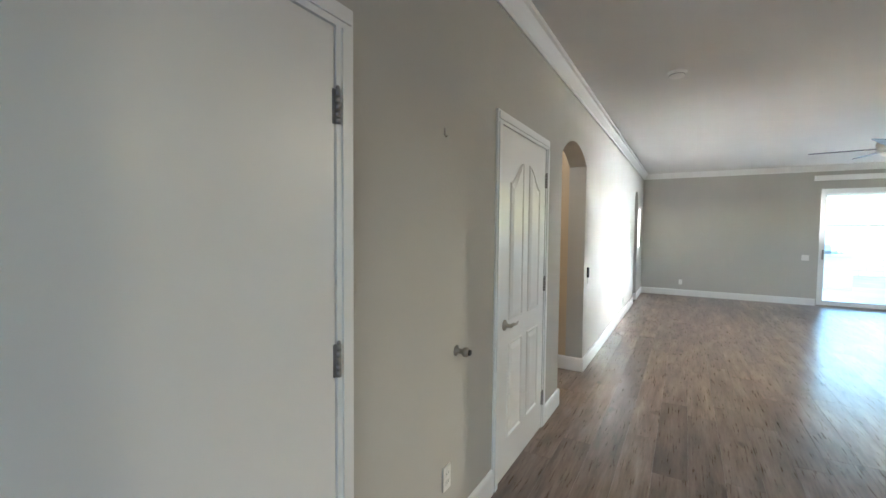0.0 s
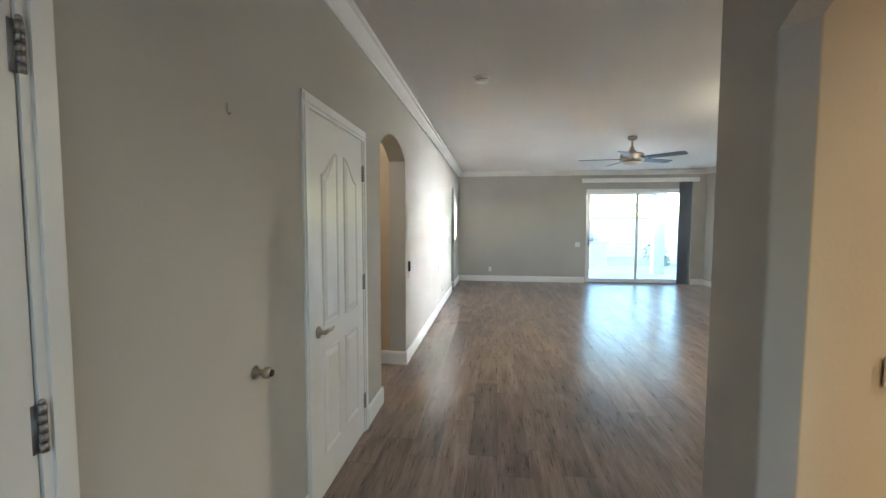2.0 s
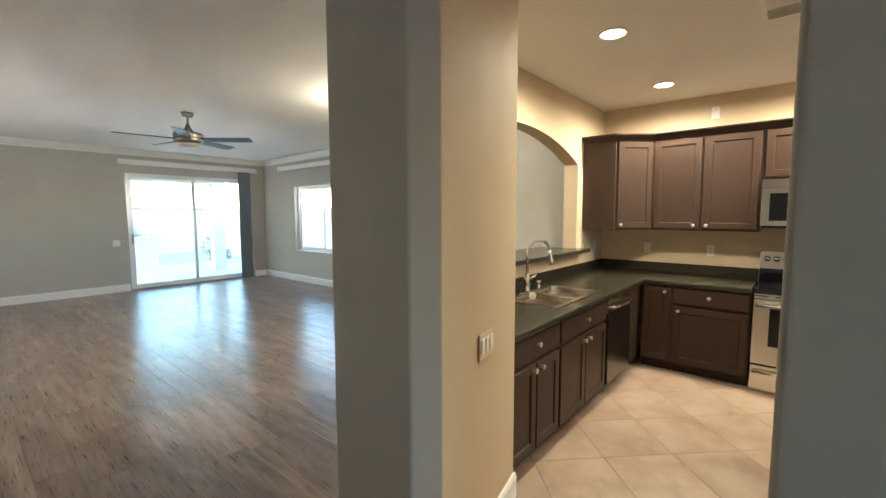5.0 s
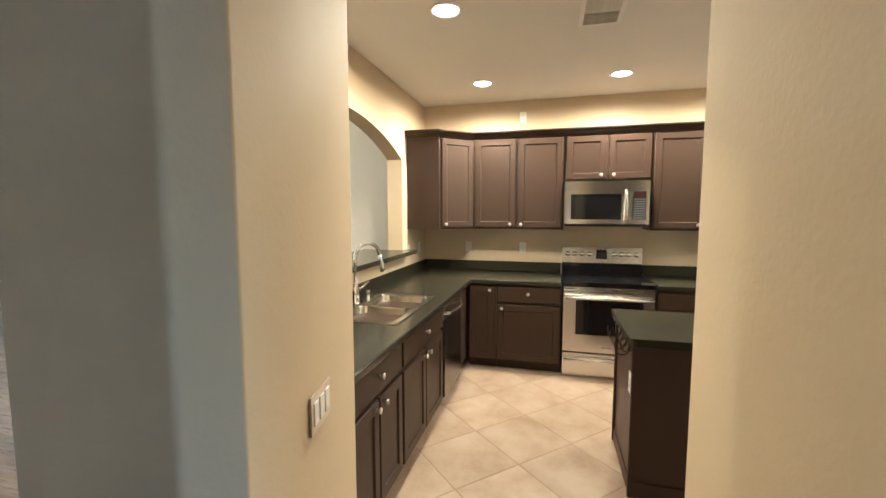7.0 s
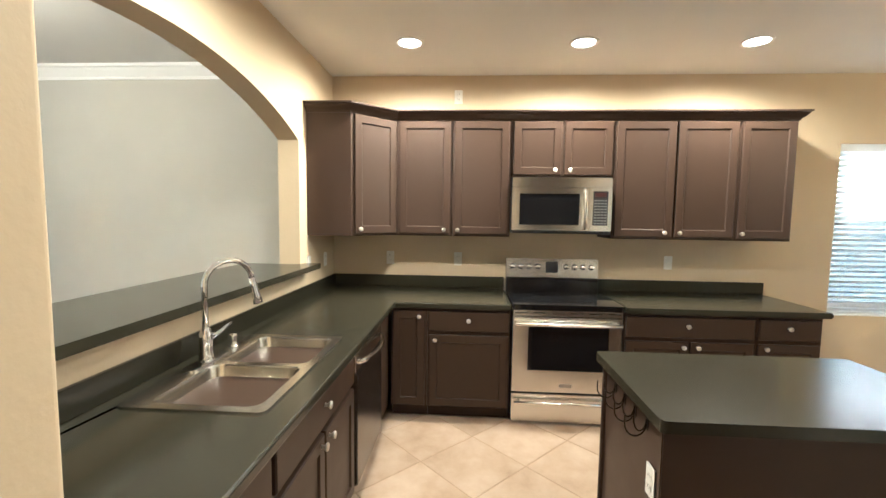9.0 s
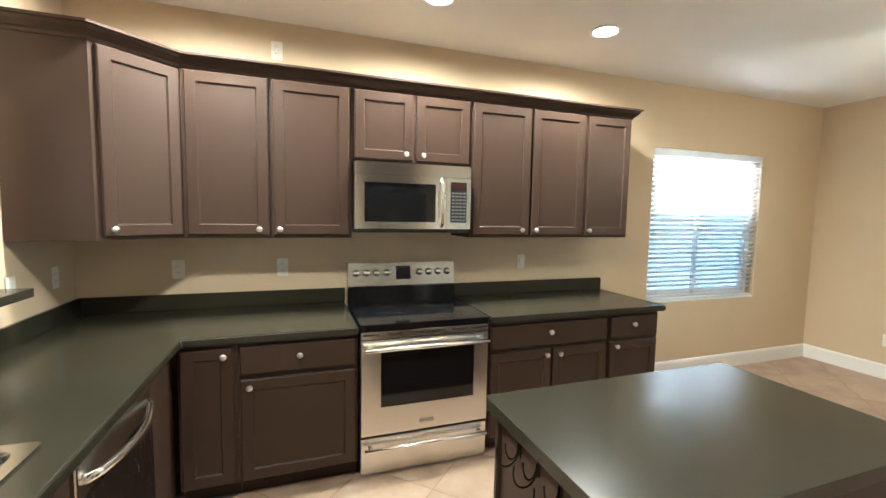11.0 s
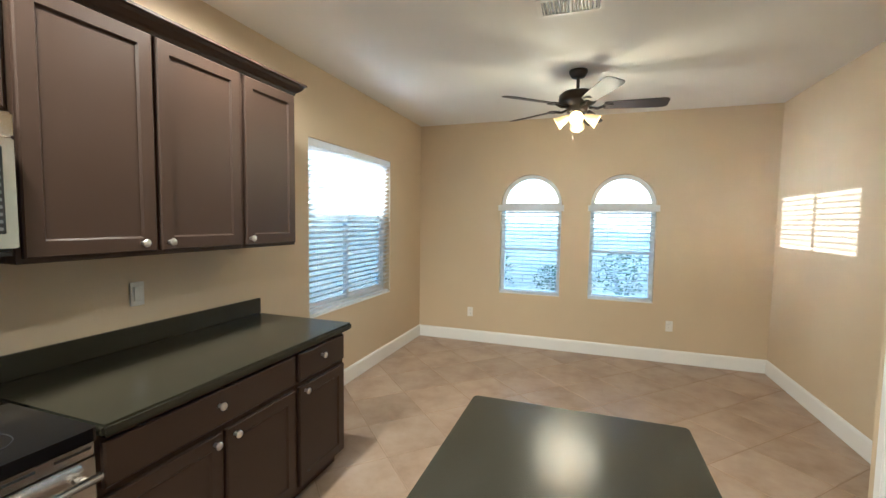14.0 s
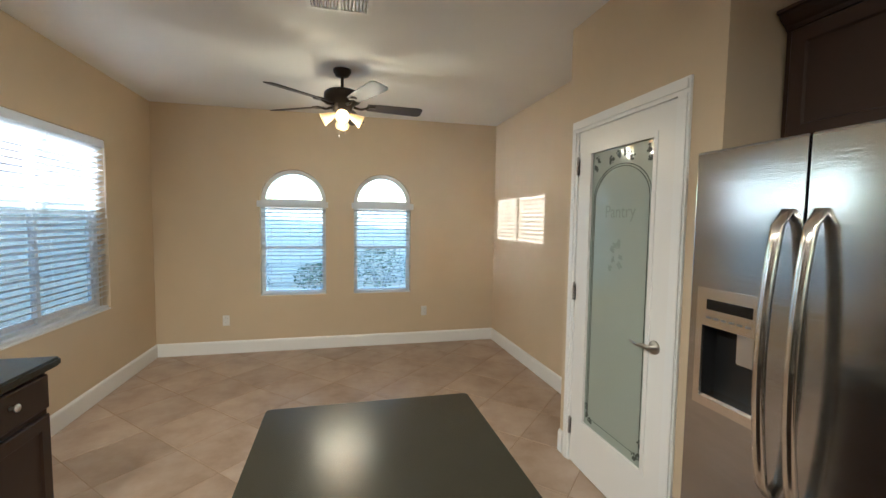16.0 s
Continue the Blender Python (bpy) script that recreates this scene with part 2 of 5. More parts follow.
def part(name, bm, material, parent, label="", smooth=False, at=None):
    ob = new(name, mesh_of(bm, name, material, smooth))
    ob.parent = parent
    if at is not None:
        ob.matrix_basis = at
    if label:
        ob["label"] = label
    return ob


def struct(name, bm, material, label, category, smooth=False):
    return tagged(new(name, mesh_of(bm, name, material, smooth)), label, category, kind="structure")


def thing(name, m, label, category, group=""):
    ob = new(name)
    ob.empty_display_size = 0.1
    ob.matrix_world = m
    return tagged(ob, label, category, group)


def box(bm, lo, hi, bevel=0.0, seg=2):
    r = bmesh.ops.create_cube(bm, size=1.0)
    c = [(a + b) / 2 for a, b in zip(lo, hi)]
    s = [abs(b - a) for a, b in zip(lo, hi)]
    bmesh.ops.transform(bm, matrix=Matrix.LocRotScale(c, None, s), verts=r["verts"])
    if bevel:
        edges = list({e for v in r["verts"] for e in v.link_edges})
        bmesh.ops.bevel(bm, geom=edges, offset=bevel, segments=seg, affect="EDGES", clamp_overlap=True)
    return bm


def boxes(*specs, bevel=0.0):
    bm = bmesh.new()
    for lo, hi in specs:
        box(bm, lo, hi, bevel)
    return bm


def slab(bm, loops, to3, w0, w1, mats=(0, 0, 0)):
    """A plate from 2D loops (outline first, then holes) between the depths w0 and w1."""
    from mathutils.geometry import tessellate_polygon
    flat = [p for l in loops for p in l]
    tris = tessellate_polygon([[Vector((u, v, 0)) for u, v in l] for l in loops])
    a = [bm.verts.new(to3(u, v, w0)) for u, v in flat]
    b = [bm.verts.new(to3(u, v, w1)) for u, v in flat]
    for t in tris:
        if len(set(t)) == 3:
            bm.faces.new([a[i] for i in t]).material_index = mats[0]
            bm.faces.new([b[i] for i in reversed(t)]).material_index = mats[1]
    k = 0
    for l in loops:
        for i in range(len(l)):
            j = (i + 1) % len(l)
            bm.faces.new((a[k + i], a[k + j], b[k + j], b[k + i])).material_index = mats[2]
        k += len(l)
    return bm


def rect(u0, v0, u1, v1):
    return [(u0, v0), (u1, v0), (u1, v1), (u0, v1)]


def arch(u0, v0, u1, spring, top, n=20):
    """Opening outline with a segmental or round head."""
    c, half, rise = (u0 + u1) / 2, (u1 - u0) / 2, top - spring
    r = (half * half + rise * rise) / (2 * rise)
    a = math.asin(min(1, half / r)) if rise < half else math.pi / 2
    pts = [(u0, v0), (u1, v0)]
    for i in range(n + 1):
        t = a - 2 * a * i / n
        pts.append((c + r * math.sin(t), top - r + r * math.cos(t)))
    return pts


def ring(bm, profile, n=24, m=None, cap=True):
    """Turned shape from (radius, height) pairs."""
    rows = []
    for r, z in profile:
        if r < 1e-5:
            rows.append([bm.verts.new((0, 0, z))])
        else:
            rows.append([bm.verts.new((r * math.cos(2 * math.pi * i / n), r * math.sin(2 * math.pi * i / n), z)) for i in range(n)])
    for p, q in zip(rows, rows[1:]):
        for i in range(n):
            j = (i + 1) % n
            if len(p) == 1 and len(q) > 1:
                bm.faces.new((p[0], q[i], q[j]))
            elif len(q) == 1 and len(p) > 1:
                bm.faces.new((p[i], p[j], q[0]))
            elif len(p) > 1:
                bm.faces.new((p[i], p[j], q[j], q[i]))
    if cap:
        for row in (rows[0], rows[-1]):
            if len(row) > 1:
                bm.faces.new(row)
    if m is not None:
        bmesh.ops.transform(bm, matrix=m, verts=[v for row in rows for v in row])
    return bm


def rod(bm, a, b, r, n=12):
    a, b = Vector(a), Vector(b)
    d = b - a
    q = d.to_track_quat("Z", "Y").to_matrix().to_4x4()
    return ring(bm, [(r, 0), (r, d.length)], n, Matrix.Translation(a) @ q)


def tube(bm, pts, r, n=10):
    """Round tube along points; r may be a list."""
    pts = [Vector(p) for p in pts]
    rs = r if isinstance(r, (list, tuple)) else [r] * len(pts)
    rows, up = [], None
    for i, p in enumerate(pts):
        d = (pts[min(i + 1, len(pts) - 1)] - pts[max(i - 1, 0)]).normalized()
        if up is None:
            up = d.orthogonal().normalized()
        up = (up - d * up.dot(d)).normalized()
        side = d.cross(up)
        rows.append([bm.verts.new(p + rs[i] * (math.cos(2 * math.pi * k / n) * up + math.sin(2 * math.pi * k / n) * side)) for k in range(n)])
    for a, b in zip(rows, rows[1:]):
        for k in range(n):
            bm.faces.new((a[k], a[(k + 1) % n], b[(k + 1) % n], b[k]))
    bm.faces.new(rows[0])
    bm.faces.new(rows[-1])
    return bm


def strip(bm, profile, path, inward):
    """Extrude a 2D profile (out from the wall, up) along a straight run; inward is the wall's normal."""
    a, b = Vector(path[0]), Vector(path[1])
    n = Vector(inward)
    rows = [[bm.verts.new(p + n * o + Vector((0, 0, z))) for o, z in profile] for p in (a, b)]
    k = len(profile)
    for i in range(k):
        j = (i + 1) % k
        bm.faces.new((rows[0][i], rows[0][j], rows[1][j], rows[1][i]))
    bm.faces.new(rows[0])
    bm.faces.new(list(reversed(rows[1])))
    return bm


def XZ(y0):
    return lambda u, v, w: (u, y0 + w, v)


def YZ(x0):
    return lambda u, v, w: (x0 + w, u, v)


def XY(z0):
    return lambda u, v, w: (u, v, z0 + w)


# ---- setting ----
WL, WR, WF = -0.34, 5.65, 11.35      # left wall, outer side wall, far wall of the living room
WS, WN = -3.47, 1.83                 # nook window wall (y), nook inner wall (x)
PY = 3.05                            # kitchen face of the partition
PX, PY0, PY1 = 2.31, -0.89, 0.217    # pantry wall
CK, CL = 2.70, 2.80                  # ceilings: kitchen, living room
T = 0.15


def wall(name, bm, mats, label):
    return struct(name, bm, mats, label, "wall")


# left wall of entry and living room: entry door, closet, two arched openings
D0 = (0.42, 1.280, 2.066)
D1 = (2.55, 3.385, 2.064)
A1 = (3.86, 4.82)
A2 = (9.55, 10.12)
outer = [(-1.6, 0)]
for lo, hi, kind in ((D0[0], D0[1], D0[2]), (D1[0], D1[1], D1[2]), (*A1, "a"), (*A2, "a")):
    if kind == "a":
        pts = arch(lo, 0, hi, 2.13, 2.29, 16)
        outer += [(lo, 0)] + list(reversed(pts[2:])) + [(hi, 0)]
    else:
        outer += [(lo, 0), (lo, kind), (hi, kind), (hi, 0)]
outer += [(WF, 0), (WF, CL), (-1.6, CL)]
wall("wall_left", slab(bmesh.new(), [outer], YZ(WL), 0, -0.17), M_GREY, "greige painted textured wall with two arched openings")

# far wall with the sliding door opening
SX0, SX1, SZ = 2.86, 5.34, 2.34
wall("wall_far", slab(bmesh.new(), [[(WL, 0), (SX0, 0), (SX0, SZ), (SX1, SZ), (SX1, 0), (WR, 0), (WR, CL), (WL, CL)]], XZ(WF), 0, T), M_GREY,
     "greige painted wall round the patio sliding door")
# outer side wall of the living room with its window
LW = (7.95, 9.95, 0.69, 2.13)
wall("wall_living_side", slab(bmesh.new(), [[(3.20, 0), (WF + T, 0), (WF + T, CL), (3.20, CL)], rect(LW[0], LW[2], LW[1], LW[3])], YZ(WR), 0, T), M_GREY,
     "greige painted outer wall with a wide window")
# kitchen and nook outer wall with the blind window
KW = (-2.60, -1.19, 0.71, 2.14)
wall("wall_range", slab(bmesh.new(), [[(WS - T, 0), (3.20, 0), (3.20, CL), (WS - T, CL)], rect(KW[0], KW[2], KW[1], KW[3])], YZ(WR), 0, T), M_TAN,
     "tan painted textured wall behind the range and nook window")
# nook window wall with two arched windows
NW = [(3.89, 4.60), (2.90, 3.575)]
wall("wall_nook", slab(bmesh.new(), [[(WN - T, 0), (WR, 0), (WR, CK), (WN - T, CK)]] + [arch(a, 0.635, b, 1.71, 1.71 + (b - a) / 2 - 0.001, 24) for a, b in NW],
                       XZ(WS), 0, -T), M_TAN, "tan painted wall with two arched windows")
wall("wall_nook_inner", boxes(((WN - T, WS, 0), (WN, PY0, CK))), M_TAN, "tan painted inner wall of the breakfast nook")
wall("wall_pantry_step", boxes(((WN - T, PY0, 0), (PX, PY0 + 0.10, CK))), M_TAN,
     "tan painted return wall beside the pantry")
PD = (-0.765, -0.005, 2.045)
wall("wall_pantry", slab(bmesh.new(), [[(PY0 + 0.10, 0), (PD[0], 0), (PD[0], PD[2]), (PD[1], PD[2]), (PD[1], 0), (PY1, 0), (PY1, CK), (PY0 + 0.10, CK)]],
                         YZ(PX), 0, -0.115), M_TAN, "tan painted wall holding the pantry door")
wall("wall_alcove_side", boxes(((1.65, PY1 - 0.10, 0), (PX - 0.115, PY1, CK))), M_TAN, "tan painted side wall of the fridge alcove")


def rounded(poly, radius, seg=5):
    """Polygon with its corners rounded like bullnose drywall."""
    out = []
    k = len(poly)
    for i in range(k):
        p, a, b = Vector(poly[i]), Vector(poly[i - 1]), Vector(poly[(i + 1) % k])
        d1, d2 = (a - p).normalized(), (b - p).normalized()
        ang = d1.angle(d2)
        if ang > radians(165) or radius <= 0:
            out.append(tuple(p))
            continue
        cut = min(radius / math.tan(ang / 2), 0.4 * min((a - p).length, (b - p).length))
        s, e = p + d1 * cut, p + d2 * cut
        for j in range(seg + 1):
            t = j / seg
            q = s * (1 - t) ** 2 + p * 2 * t * (1 - t) + e * t * t
            out.append((q.x, q.y))
    return out


# entry pillar and the matching block beside the fridge: a splayed passage between them
pillar = rounded([(1.585, 2.245), (1.70, 2.20), (2.475, 2.36), (2.475, 3.20), (2.30, 3.20), (1.652, 2.775)], 0.016)
bm = slab(bmesh.new(), [pillar], XY(0), 0, CL)
for f in bm.faces:
    c = f.calc_center_median()
    f.material_index = 1 if c.x > 1.695 and c.y < 3.0 and c.y < 2.5 + (c.x - 1.7) * 0.4 else 0
wall("wall_pillar", bm, [M_GREY, M_TAN], "bullnosed drywall pillar, greige outside and tan inside")
block = rounded([(1.54, 1.285), (2.22, 1.275), (2.22, 1.13), (1.54, 1.13)], 0.018)
bm = slab(bmesh.new(), [block], XY(0), 0, CL)
for f in bm.faces:
    f.material_index = 1 if f.calc_center_median().x > 1.62 else 0
wall("wall_block", bm, [M_GREY, M_TAN], "bullnosed drywall end wall beside the fridge")
bm = slab(bmesh.new(), [rect(-1.6, 0, 1.13, CL)], YZ(1.54), 0, 0.11, (0, 1, 0))
wall("wall_entry_side", bm, [M_GREY, M_TAN], "greige painted wall of the entry hall")
# arched header between pillar and block
hd = [(1.20, CL), (1.20, 2.19)] + [(1.285 + 0.965 * i / 16, 2.19 + 0.20 * math.sin(math.pi * i / 16)) for i in range(17)] + [(2.30, 2.19), (2.30, CL)]
bm = slab(bmesh.new(), [hd], YZ(1.585), 0, 0.115)
wall("wall_header", bm, M_GREY, "arched drywall header over the kitchen passage")
wall("wall_entry_back", boxes(((WL, -1.72, 0), (0.16, -1.6, CL)), ((1.08, -1.72, 0), (1.54, -1.6, CL)), ((0.16, -1.72, 2.04), (1.08, -1.6, CL))), M_GREY,
     "greige painted wall round the open front doorway")

# added unseen porch outside the front doorway: blocks blue sky, warms the bounce
bm = boxes(((-0.46, -3.4, -0.10), (WL, -1.72, 2.6)), ((1.54, -3.4, -0.10), (1.66, -1.72, 2.6)), ((-0.46, -3.4, 2.6), (1.66, -1.72, 2.72)))
wall("wall_sky_blocker", bm, M_STUCCO, "unseen pale stucco porch added to keep blue sky out of the doorway")

# partition with the arched pass-through
PT = (2.62, 4.90, 1.105)
bm = slab(bmesh.new(), [[(2.475, 0), (WR, 0), (WR, CL), (2.475, CL)], arch(PT[0], PT[2], PT[1], 2.025, 2.265, 26)], XZ(PY), 0, T, (0, 1, 0))
wall("wall_partition", bm, [M_TAN, M_GREY], "drywall partition with an arched pass-through over the sink")

# hallway and niche behind the arched openings
bm = boxes(((-2.2, 3.55, 0), (WL - 0.17, 3.67, CL)), ((-2.2, 4.83, 0), (WL - 0.17, 4.95, CL)), ((-2.32, 3.55, 0), (-2.2, 4.95, CL)))
wall("wall_hallway", bm, M_TAN, "beige painted side hallway walls")
bm = boxes(((-1.5, 9.35, 0), (WL - 0.17, 9.47, CL)), ((-1.5, 10.14, 0), (WL - 0.17, 10.26, CL)), ((-1.62, 9.35, 0), (-1.5, 10.26, CL)))
wall("wall_niche", bm, M_GREY, "greige painted niche walls behind an arch")
bm = boxes(((-1.2, 0.30, 0), (WL - 0.17, 0.42, CL)), ((-1.2, 1.30, 0), (WL - 0.17, 1.42, CL)), ((-1.32, 0.30, 0), (-1.2, 1.42, CL)),
           ((-1.2, 2.48, 0), (WL - 0.17, 2.60, CL)), ((-1.32, 2.48, 0), (-1.2, 3.55, CL)))
wall("wall_closets", bm, M_GREY, "plain walls closing the closets")

struct("ceiling_kitchen", boxes(((1.60, WS - T, CK), (WR + T, PY, CK + 0.10))), M_CEIL, "white textured kitchen ceiling", "ceiling")
struct("ceiling_living", boxes(((-2.4, -1.8, CL), (WR + T, WF + T, CL + 0.10))), M_CEIL, "white textured living room ceiling", "ceiling")

# crown moulding and baseboards
CROWN = [(0, -0.118), (0.012, -0.118), (0.016, -0.096), (0.030, -0.080), (0.055, -0.050), (0.066, -0.030), (0.084, -0.024), (0.088, -0.008), (0.088, 0), (0, 0)]
bm = bmesh.new()
strip(bm, CROWN, ((WL, -1.6, CL), (WL, WF, CL)), (1, 0, 0))
strip(bm, CROWN, ((WL, WF, CL), (WR, WF, CL)), (0, -1, 0))
strip(bm, CROWN, ((WR, WF, CL), (WR, 3.2, CL)), (-1, 0, 0))
strip(bm, CROWN, ((2.475, 3.2, CL), (WR, 3.2, CL)), (0, 1, 0))
struct("crown_moulding", bm, M_TRIM, "white stepped crown moulding under the ceiling", "moulding")
BASE = [(0, 0), (0.016, 0), (0.016, 0.118), (0.012, 0.132), (0.006, 0.140), (0, 0.140)]
bm = bmesh.new()
for a, b, n in [((WL, -1.6), (WL, D0[0] - 0.075), (1, 0)), ((WL, D0[1] + 0.075), (WL, D1[0] - 0.075), (1, 0)), ((WL, D1[1] + 0.075), (WL, A1[0]), (1, 0)),
                ((WL, A1[1]), (WL, A2[0]), (1, 0)), ((WL, A2[1]), (WL, WF), (1, 0)), ((WL, WF), (SX0 - 0.02, WF), (0, -1)), ((SX1 + 0.02, WF), (WR, WF), (0, -1)),
                ((WR, 3.2), (WR, WF), (-1, 0)), ((2.475, 3.2), (WR, 3.2), (0, 1)),
                ((-0.51, A1[1]), (WL + 0.016, A1[1]), (0, -1)), ((-2.2, 4.83), (-0.51, 4.83), (0, -1)), ((-0.51, A2[1]), (WL + 0.016, A2[1]), (0, -1)),
                ((-0.51, A1[0]), (WL + 0.016, A1[0]), (0, 1)), ((-2.2, 3.67), (-2.2, 4.83), (1, 0)),
                ((1.54, -1.6), (1.54, 1.285), (-1, 0)), ((WL, -1.6), (0.16, -1.6), (0, 1)), ((1.08, -1.6), (1.54, -1.6), (0, 1)),
                ((WR, WS), (WR, -0.60), (-1, 0)), ((WN, WS), (WR, WS), (0, 1)), ((WN, WS), (WN, PY0), (1, 0)), ((WN, PY0), (PX, PY0), (0, -1)),
                ((PX, PY0), (PX, PD[0] - 0.075), (1, 0)), ((PX, PD[1] + 0.075), (PX, PY1), (1, 0)), ((1.72, 2.205), (2.475, 2.36), (0.202, -0.979)),
                ((1.56, 1.275), (2.22, 1.262), (0.019, 1.0))]:
    strip(bm, BASE, ((*a, 0), (*b, 0)), (*n, 0))
struct("baseboard", bm, M_TRIM, "white painted baseboards with an eased top edge", "baseboard")

# outdoors
bm = slab(bmesh.new(), [rect(-400, -400, 400, 400)], XY(-0.30), 0, 0.20)
struct("ground", bm, M_GRAVEL, "pale desert gravel yard reaching the horizon", "ground")
bm = slab(bmesh.new(), [rect(0.5, WF + T, 7.2, 16.0)], XY(-0.10), 0, 0.075)
struct("patio", bm, M_CONC, "pale concrete patio slab outside the sliding door", "patio")


# ---- kinds of things ----
def casing(name, to3, u0, u1, top, label, w=0.07, proud=0.018):
    """Door casing: two legs and a head with a raised outer band, on one wall face."""
    ob = thing(name, Matrix(), label, "door casing")
    ob["kind"] = "structure"
    for nm, r in (("casing_leg", (u0 - w, 0, u0, top)), ("casing_leg", (u1, 0, u1 + w, top)), ("casing_head", (u0 - w, top, u1 + w, top + w))):
        bm = bmesh.new()
        slab(bm, [rect(*r)], to3, 0, proud * 0.6)
        q = 0.012
        if nm == "casing_head":
            slab(bm, [rect(r[0] + q, r[1] + 0.02, r[2] - q, r[3] - q)], to3, proud * 0.6, proud)
        elif r[0] < u0:
            slab(bm, [rect(r[0] + q, 0, r[2] - 0.02, r[3] + 0.0)], to3, proud * 0.6, proud)
        else:
            slab(bm, [rect(r[0] + 0.02, 0, r[2] - q, r[3])], to3, proud * 0.6, proud)
        part(nm, bm, M_TRIM, ob)
    return ob


def hinge(parent, x, y, z, h=0.10):
    bm = bmesh.new()
    for k in range(5):
        rod(bm, (x, y, z - h / 2 + k * h / 5 + 0.001), (x, y, z - h / 2 + (k + 1) * h / 5 - 0.001), 0.008, 10)
    ring(bm, [(0.006, 0), (0.006, 0.008), (0.0, 0.012)], 10, Matrix.Translation((x, y, z + h / 2)))
    box(bm, (x - 0.012, y - 0.016, z - h / 2), (x - 0.006, y + 0.016, z + h / 2))
    part("hinge", bm, M_HINGE, parent, "worn nickel butt hinge", True)


def lever(parent, x, y, z, way, out=(1, 0, 0)):
    """Curved lever handle on a round rose, on a face whose normal is +x; way is +1 or -1 along y."""
    bm = bmesh.new()
    ring(bm, [(0.0, 0), (0.032, 0), (0.032, 0.006), (0.026, 0.012), (0.012, 0.014), (0.011, 0.045), (0, 0.045)], 20, Matrix.Translation((x, y, z)) @ Matrix.Rotation(radians(90), 4, "Y"))
    tube(bm, [(x + 0.042, y - way * 0.008, z), (x + 0.047, y + way * 0.03, z + 0.006), (x + 0.046, y + way * 0.07, z - 0.002), (x + 0.042, y + way * 0.115, z + 0.004)], [0.011, 0.010, 0.008, 0.006], 10)
    part("lever_handle", bm, M_AGED, parent, "satin nickel lever handle", True)


def panel_door(name, x, y0, y1, z0, z1, hinge_y, label, panels=True, handle=None):
    """Door leaf in a wall along y, face at x, with moulded panels on its face."""
    ob = thing(name, pose(x, (y0 + y1) / 2, z0), label, "door")
    w, h = (y1 - y0) / 2, z1 - z0
    bm = slab(bmesh.new(), [rect(-w, 0, w, h)], lambda u, v, d: (d, u, v), -0.035, 0)
    part("door_leaf", bm, M_DOOR, ob)
    if panels:
        pw = (2 * w - 0.13 * 2 - 0.10) / 2
        for s in (-1, 1):
            u0, u1 = (-w + 0.13, -w + 0.13 + pw) if s < 0 else (0.05, 0.05 + pw)
            # lower panel, then upper panel whose top sweeps up to the middle
            for kind in ("lower", "upper"):
                if kind == "lower":
                    out = rect(u0, 0.22, u1, 0.80)
                else:
                    n = 8
                    curve = []
                    for i in range(n + 1):
                        t = i / n
                        e = t if s < 0 else 1 - t
                        curve.append((u0 + (u1 - u0) * t, h - 0.30 + 0.14 * (3 * e * e - 2 * e ** 3)))
                    out = [(u0, 0.93), (u1, 0.93)] + list(reversed(curve))
                cu, cv = (u0 + u1) / 2, sum(p[1] for p in out) / len(out)
                c2 = (min(p[1] for p in out) + max(p[1] for p in out)) / 2

                def inner(d, o=out, cu=cu, c2=c2):
                    hw = (u1 - u0) / 2
                    hh = max(p[1] for p in o) - c2
                    return [(cu + (p[0] - cu) * (hw - d) / hw, c2 + (p[1] - c2) * (hh - d) / hh) for p in o]
                bm = bmesh.new()
                rings = [(out, 0.0002), (inner(0.007), 0.0075), (inner(0.017), 0.0010), (inner(0.024), 0.0010), (inner(0.050), 0.0090)]
                rows = [[bm.verts.new((d, u, v)) for u, v in pts] for pts, d in rings]
                for a, b in zip(rows, rows[1:]):
                    for i in range(len(a)):
                        j = (i + 1) % len(a)
                        bm.faces.new((a[i], a[j], b[j], b[i]))
                bm.faces.new(rows[-1])
                part("door_panel", bm, M_DOOR, ob)
    for hz in (0.22, h / 2 + 0.05, h - 0.225):
        hinge(ob, 0.008, hinge_y - (y0 + y1) / 2, hz)
    if handle:
        lever(ob, 0, handle[0] - (y0 + y1) / 2, handle[1] - z0, handle[2])
    return ob


def knob_mesh():
    return mesh_of(ring(bmesh.new(), [(0.0, 0.0), (0.009, 0.0), (0.007, 0.004), (0.006, 0.012), (0.013, 0.017), (0.0165, 0.022), (0.015, 0.027), (0.0, 0.029)], 16), "knob", M_NICKEL, True)


KNOB = knob_mesh()
FRONT = Matrix.Rotation(radians(90), 4, "X")     # turns +z to -y


def knob(parent, x, y, z):
    ob = new("knob", KNOB)
    ob.parent = parent
    ob.matrix_basis = Matrix.Translation((x, y, z)) @ FRONT
    ob["label"] = "satin nickel round knob"
    return ob


def front_mesh(w, h, thick=0.02, rail=0.055, drawer=False):
    """Cabinet door or drawer front, facing -y, from its lower left corner."""
    bm = bmesh.new()
    e = 0.005
    if drawer:
        rings = [(0, 0.0), (0, -thick + e), (e, -thick), (0.018, -thick)]
    else:
        rings = [(0, 0.0), (0, -thick + e), (e, -thick), (rail, -thick), (rail + 0.007, -thick + 0.009)]
    rows = [[bm.verts.new(p) for p in ((i, d, i), (w - i, d, i), (w - i, d, h - i), (i, d, h - i))] for i, d in rings]
    for a, b in zip(rows, rows[1:]):
        for k in range(4):
            j = (k + 1) % 4
            bm.faces.new((a[k], a[j], b[j], b[k]))
    bm.faces.new(rows[-1])
    bm.faces.new(list(reversed(rows[0])))
    return bm


